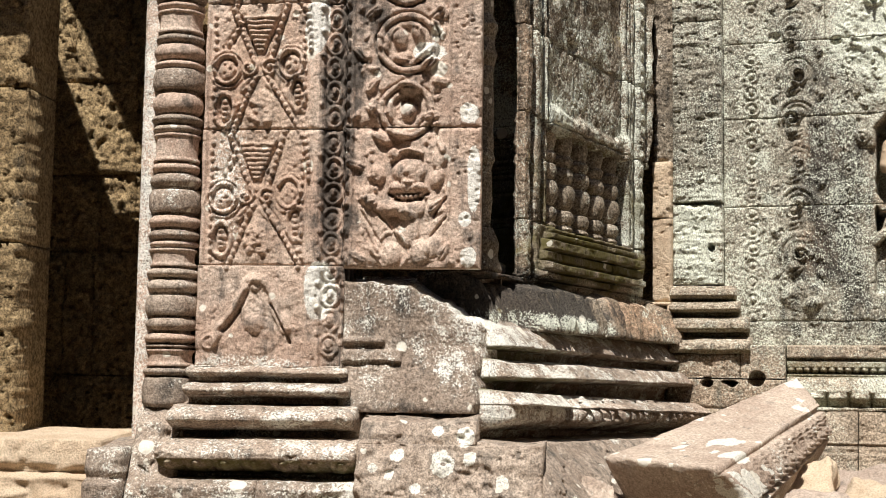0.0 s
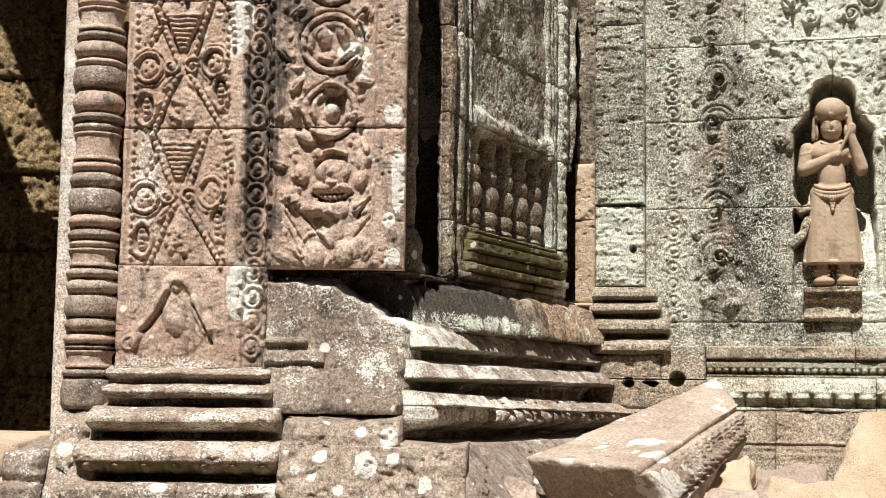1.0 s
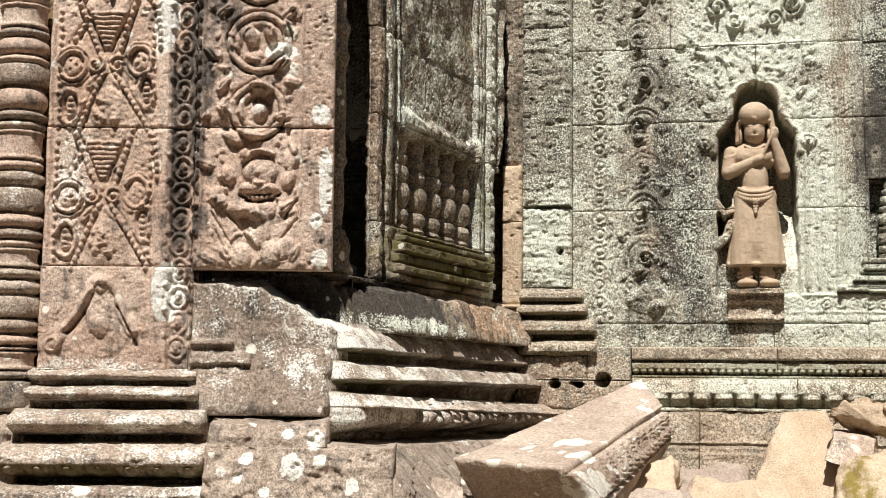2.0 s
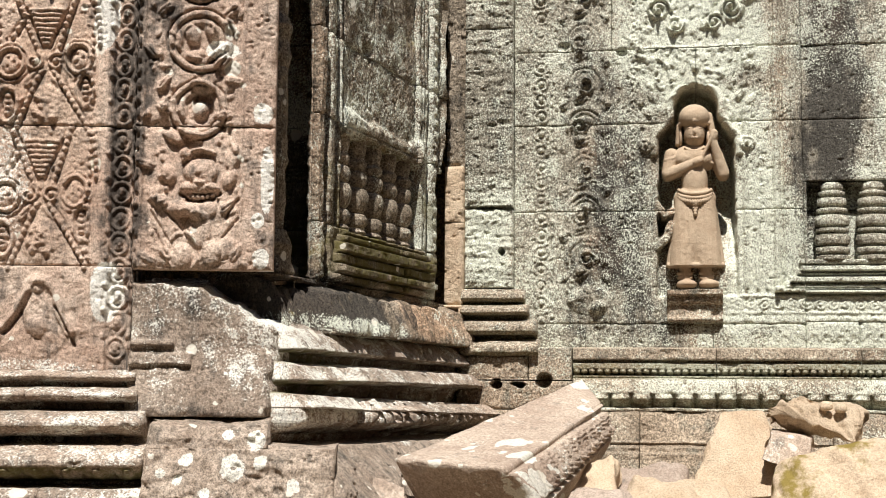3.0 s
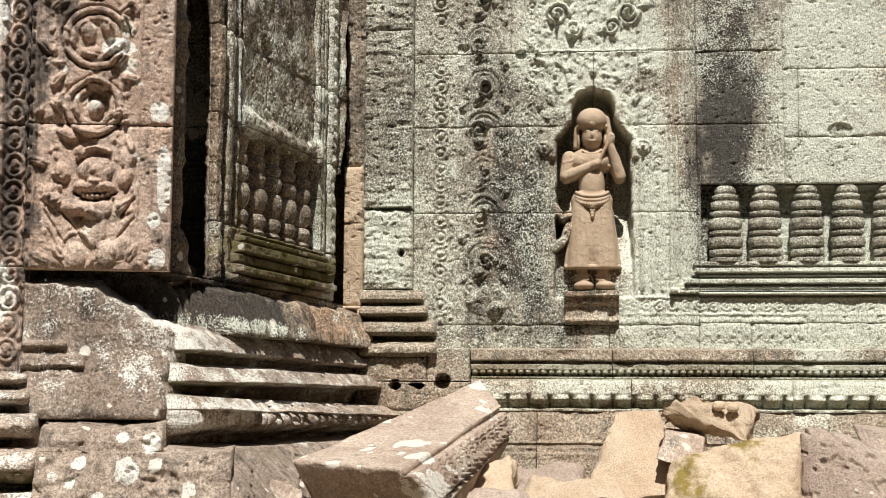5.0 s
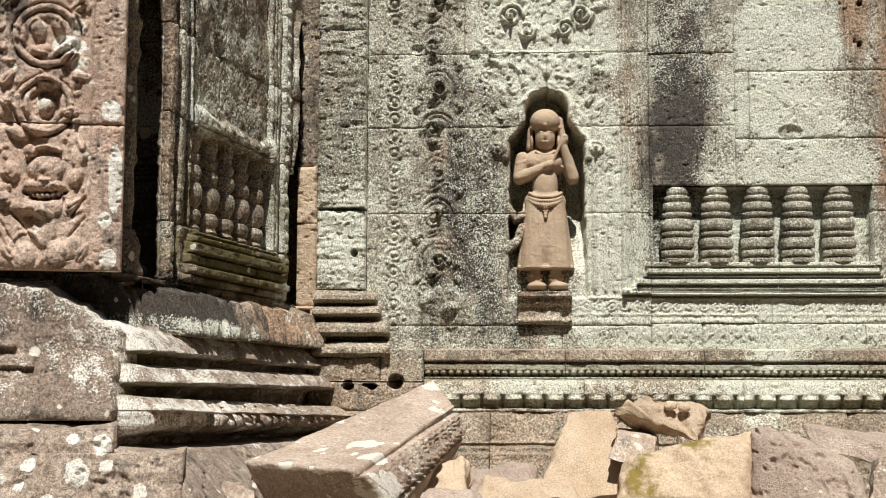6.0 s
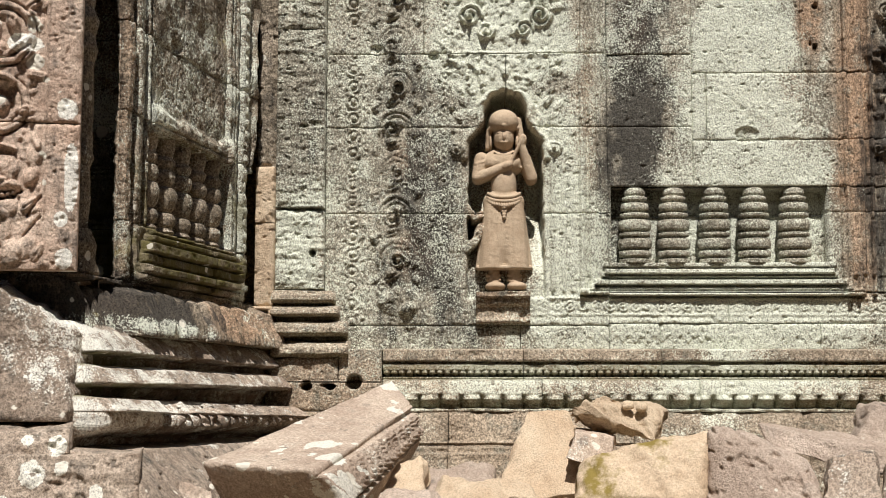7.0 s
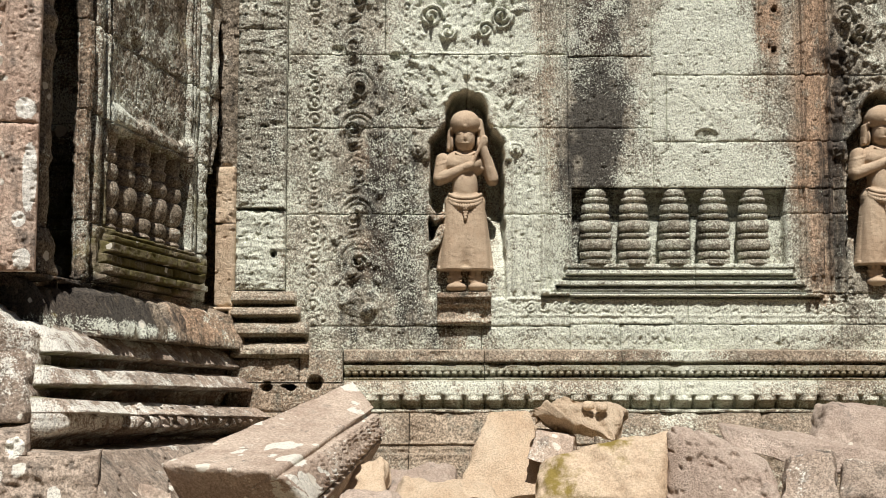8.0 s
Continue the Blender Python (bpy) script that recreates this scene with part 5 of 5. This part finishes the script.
def prism(name, plane, outline, d0, d1, material, label, category):
    """A slab of stone with a given outline (s, z) on a plane, between two depths."""
    bm = bmesh.new()
    rows = [[bm.verts.new([float(c) for c in plane.at(s, z, d)]) for s, z in outline] for d in (d0, d1)]
    bm.faces.new(rows[0])
    bm.faces.new(rows[1][::-1])
    for i in range(len(outline)):
        bm.faces.new((rows[0][i - 1], rows[0][i], rows[1][i], rows[1][i - 1]))
    bmesh.ops.recalc_face_normals(bm, faces=bm.faces[:])
    bmesh.ops.bevel(bm, geom=bm.edges[:], offset=0.015, segments=2, affect="EDGES")
    me = bpy.data.meshes.new(name)
    bm.to_mesh(me)
    bm.free()
    me.materials.append(material)
    return put(name, me, None, None, label, category, "structure")


RJ = Relief(FRONT, -3.5, -2.12, 1.2, 4.0, 0.012, 0.02, 68)
RJ.weather(0.0, 1.0, 0.02, 137)
jamb_far = thing("wall_jamb", "sunlit golden laterite jamb of the doorway", "wall", "structure")
for z0, z1 in ((1.30, 2.22), (2.22, 2.95), (2.95, 3.9)):
    RJ.stone("laterite_block", jamb_far, -3.4, -2.13, z0, z1, LATERITE, back=0.35, seed=int(z0 * 9), wear=0.03)
# out of view, drawn forward to keep sun off the lower passage wall
prism("lintel", FRONT, [(-4.2, 3.9), (-1.75, 3.9), (-1.75, 4.02), (-4.2, 4.02)], 0.46, -0.35, LATERITE, "stone lintel slab over the doorway", "lintel")
# two unseen slabs; their sloping edges cast the diagonal shadow lines
prism("gable_stone", FRONT, [(-4.2, 3.98), (-2.29, 3.98), (-2.806, 5.22), (-3.0, 5.8), (-4.2, 5.8)], -0.15, -0.35, LATERITE, "sloping corbel stone over the doorway", "gable")
prism("gable_stone", FRONT, [(-2.72, 5.62), (-2.304, 4.767), (-1.9, 4.25), (-1.2, 4.0), (-1.2, 5.8), (-2.8, 5.8)], -0.15, -0.35, LATERITE, "sloping corbel stone over the doorway", "gable")
# added backing: stops sky showing through the passage wall's joints
prism("wall_core", FRONT, [(-4.3, 0.5), (-0.8, 0.5), (-0.8, 5.8), (-4.3, 5.8)], -1.72, -1.95, LATERITE, "stone core behind the passage wall", "wall")
# added roof, never in view, to hold skylight off the passage
prism("roof_slab", FRONT, [(-4.2, 5.7), (-0.4, 5.7), (-0.4, 5.9), (-4.2, 5.9)], -0.1, -1.7, LATERITE, "stone roof slab over the passage", "roof")
prism("wall_core", FRONT, [(-1.50, 0.9), (-0.30, 0.9), (-0.30, 4.3), (-1.50, 4.3)], -0.32, -1.2, LATERITE, "stone core of the bay behind the pilaster", "wall")
prism("wall_core", SIDE, [(0.5, 0.9), (2.9, 0.9), (2.9, 4.15), (0.5, 4.15)], -0.75, -1.1, LATERITE, "stone core of the bay behind its side", "wall")
prism("wall_core", BACK, [(-1.9, 0.9), (3.1, 0.9), (3.1, 4.35), (-1.9, 4.35)], -0.37, -0.7, LATERITE, "stone core of the back wall", "wall")

# above the view: carry the walls up and keep sun off the slab's recess
prism("upper_wall", FRONT, [(-1.29, 3.75), (-0.01, 3.75), (-0.01, 5.4), (-1.29, 5.4)], 0.03, -0.32, RED, "plain upper stones of the bay front", "wall")
prism("upper_wall", SIDE, [(0.38, 4.20), (2.86, 4.20), (2.86, 5.4), (0.38, 5.4)], 0.0, -0.7, BROWN, "plain upper stones of the bay side", "wall")
# unseen filler added to close the cavity beside the slab to the sky
prism("upper_wall", SIDE, [(0.17, 3.88), (0.376, 3.88), (0.376, 5.4), (0.17, 5.4)], -0.02, -0.7, BROWN, "plain upper stones of the bay side", "wall")
prism("upper_wall", BACK, [(-1.3, 4.39), (3.1, 4.39), (3.1, 5.4), (-1.3, 5.4)], 0.0, -0.4, GREY, "plain upper stones of the back wall", "wall")

# ---- fallen stones ----
def carved_beam(name, near, far, material, label, leaves, seed=3):
    """A broken shaft between two cross-sections whose edges run: top face, fillet, leaf band, fillet, underside, back."""
    A, B = np.array(near, float), np.array(far, float)
    counts = (46, 4, 22, 4, 14, 12, 26)
    sec = []
    for i, c in enumerate(counts):
        sec += [(i, j / c) for j in range(c)]
    edge_of = np.array([q[0] for q in sec])
    v = np.array([q[1] for q in sec])
    a = A[edge_of] * (1 - v[:, None]) + A[(edge_of + 1) % len(A)] * v[:, None]
    b = B[edge_of] * (1 - v[:, None]) + B[(edge_of + 1) % len(B)] * v[:, None]
    u = np.linspace(0, 1, 170)
    P = a[None] * (1 - u[:, None, None]) + b[None] * u[:, None, None]
    du, dv = np.gradient(P, axis=0), np.roll(P, -2, 1) - np.roll(P, 2, 1)
    N = np.cross(dv, du)
    N /= np.maximum(np.linalg.norm(N, axis=2, keepdims=True), 1e-9)
    if ((P - P.mean((0, 1))) * N).sum() < 0:
        N = -N
    U, V = np.meshgrid(u, v, indexing="ij")
    E = np.broadcast_to(edge_of, U.shape)
    q = P[..., 0] + P[..., 2] + seed
    h = 0.010 * grain2(q * 4, P[..., 1] * 4, seed, 4) + 0.004 * grain2(q * 26, P[..., 1] * 26, seed + 3, 3)
    h = h - 0.022 * ((E == 1) | (E == 3))
    ph = (U * leaves + 0.35 * V) % 1
    curl = np.abs(np.sin(math.pi * ph)) ** 0.8 - 0.45 * np.exp(-(((ph - 0.4) / 0.10) ** 2 + ((V - 0.45) / 0.25) ** 2))
    worn = 0.35 + 0.65 * ramp(grain2(U * 5, V * 2, 7, 3), -0.7, 0.2) * ramp(U, 0.1, 0.28)
    r = np.hypot((ph - 0.5) * 0.10, (V - 0.55) * 0.16)
    crease = np.exp(-((np.minimum(ph, 1 - ph) / 0.07) ** 2))
    h = h + (E == 2) * (np.sqrt(np.clip(1 - (2 * V - 1) ** 2, 0, 1)) * (0.004 + 0.034 * curl * worn) + worn * (0.006 * np.cos(r * 2 * math.pi / 0.022) - 0.022 * crease))
    top_crack = np.exp(-(((V - 0.86 - 0.03 * np.sin(U * 9)) / 0.012) ** 2)) * (E == 0) * ramp(U, 0.45, 0.6)
    P = P + N * (h - 0.012 * top_crack)[..., None]
    # worn ends, closed by shrinking rings
    def cap(ring, push, n=9):
        c = ring.mean(0)
        rows = []
        for i in range(1, n + 1):
            k = 1 - i / n
            r = c + (ring - c) * k
            rows.append(r + push * (0.012 * (1 - (1 - min(1, i / 2)) ** 2)) + push * (0.014 * grain2(r[:, 0] * 9, r[:, 2] * 9, seed + 9, 4))[:, None])
        return rows
    axis = (B.mean(0) - A.mean(0)) / np.linalg.norm(B.mean(0) - A.mean(0))
    grid = np.stack(cap(P[0], -axis)[::-1] + list(P) + cap(P[-1], axis))
    gq = grid[..., 0] * 0.8 - grid[..., 1] * 0.3
    crust = {"lichen": -0.3 + 2.4 * ramp(grain2(gq * 9 + 4, grid[..., 1] * 4 + grid[..., 2] * 6, seed + 21, 3), 0.22, 0.36)}
    base = grid.mean((0, 1))
    base[2] = grid[..., 2].min()
    return put(name, mesh_grid(grid - base, name, material, closed=True, attributes=crust), None, pose(*[float(c) for c in base]), label, "pillar fragment")


carved_beam("fallen_pillar", [(-1.22, 5.98, 1.285), (-0.690, 5.785, 1.268), (-0.672, 5.79, 1.245), (-0.575, 5.87, 1.105), (-0.565, 5.885, 1.085), (-0.60, 6.02, 0.96), (-1.08, 6.20, 0.93)],
            [(-0.484, 7.30, 1.655), (-0.358, 7.11, 1.515), (-0.348, 7.11, 1.490), (-0.322, 7.15, 1.365), (-0.320, 7.16, 1.350), (-0.36, 7.28, 1.27), (-0.50, 7.40, 1.36)], BLOCK, "long carved sandstone pillar fragment lying on rubble", 13)

fallen("stone_slab", [(0.031, 6.9, 1.035), (0.567, 6.877, 1.106), (0.466, 7.235, 1.487), (0.245, 7.246, 1.54)], (0.06, 0.25, -0.12), TAN, "tan sandstone slab leaning in the rubble", 0.018, 0.12, 5, 44)
broken = fallen("broken_block", [(0.446, 6.936, 1.463), (0.93, 6.887, 1.38), (0.939, 6.937, 1.492), (0.594, 6.975, 1.617)], (0.05, 0.32, 0.02), TAN, "pinkish broken block with carved knobs on the rubble", 0.05, 0.22, 7, 40)
bt = np.array(broken.matrix_basis.translation)
for i, (x, z) in enumerate(((0.735, 1.53), (0.805, 1.52))):
    boulder("knob", (0.065, 0.05, 0.05), Matrix.Translation(np.array((x, 6.93, z)) - bt), TAN, "", 0.008, 0.025, 90 + i, 8, None, "", broken)
fallen("stone_block", [(0.42, 6.86, 1.27), (0.66, 6.84, 1.24), (0.65, 6.92, 1.40), (0.45, 6.95, 1.43)], (0.02, 0.25, 0.0), BLOCK, "dark sandstone lump under the broken block", 0.02, 0.2, 6, 18)
fallen("mossy_boulder", [(0.421, 6.386, 1.077), (1.025, 6.317, 1.082), (1.108, 6.520, 1.455), (0.480, 6.560, 1.299)], (0.05, 0.45, -0.08), MOSSY, "tan boulder with a coat of golden moss", 0.022, 0.30, 9, 44)
fallen("pitted_block", [(1.02, 6.296, 1.084), (1.545, 6.186, 1.093), (1.522, 6.360, 1.308), (1.076, 6.460, 1.457)], (0.05, 0.40, -0.06), PINK, "pitted pinkish sandstone block", 0.016, 0.26, 11, 76, pits=0.010)
fallen("stone_slab", [(1.349, 6.614, 1.313), (2.143, 6.401, 1.166), (2.163, 6.447, 1.289), (1.315, 6.672, 1.447)], (0.1, 0.35, 0.0), PINK, "long sandstone slab tilted in the rubble", 0.018, 0.12, 13)
fallen("white_block", [(1.501, 6.067, 1.103), (1.759, 5.997, 1.109), (1.743, 6.158, 1.343), (1.567, 6.205, 1.331)], (0.05, 0.30, -0.05), BASE, "sandstone block patched with white lichen", 0.02, 0.12, 15)
fallen("streaked_block", [(1.723, 6.06, 1.104), (2.085, 5.945, 1.113), (2.14, 6.085, 1.262), (1.798, 6.194, 1.301)], (0.1, 0.35, -0.05), BASE, "white and black streaked sandstone block", 0.02, 0.12, 16)
fallen("stone_block", [(1.851, 6.854, 1.353), (2.306, 6.715, 1.213), (2.365, 6.853, 1.521), (1.981, 6.974, 1.554)], (0.05, 0.40, 0.0), PINK, "pinkish sandstone block on the rubble", 0.02, 0.15, 17)
fallen("carved_fragment", [(-1.303, 5.754, 1.08), (-1.137, 5.789, 1.08), (-1.177, 5.883, 1.191), (-1.309, 5.855, 1.221)], (0.0, 0.22, -0.08), BLOCK, "small carved lotus fragment beside the fallen pillar", 0.02, 0.1, 31, 24)
RUBBLE = (([(-0.633, 6.469, 1.07), (-0.25, 6.495, 1.139), (-0.283, 6.744, 1.329), (-0.481, 6.733, 1.239)], 21), ([(-0.491, 5.88, 1.106), (-0.155, 5.898, 1.105), (-0.208, 6.046, 1.195), (-0.455, 6.033, 1.186)], 22),
          ([(-0.21, 6.096, 1.088), (0.302, 6.093, 1.089), (0.246, 6.245, 1.182), (-0.138, 6.248, 1.197)], 23), ([(-0.285, 6.694, 1.02), (0.126, 6.699, 1.02), (0.046, 7.05, 1.22), (-0.297, 7.044, 1.25)], 24),
          ([(0.25, 6.25, 1.03), (0.50, 6.23, 1.03), (0.47, 6.40, 1.14), (0.28, 6.42, 1.13)], 25))
for corners, seed in RUBBLE:
    fallen("rubble_stone", corners, (0.0, 0.25, -0.10), TAN if seed % 2 else PINK, "small tan sandstone rubble piece", 0.03, 0.25, seed, 24, "rubble")
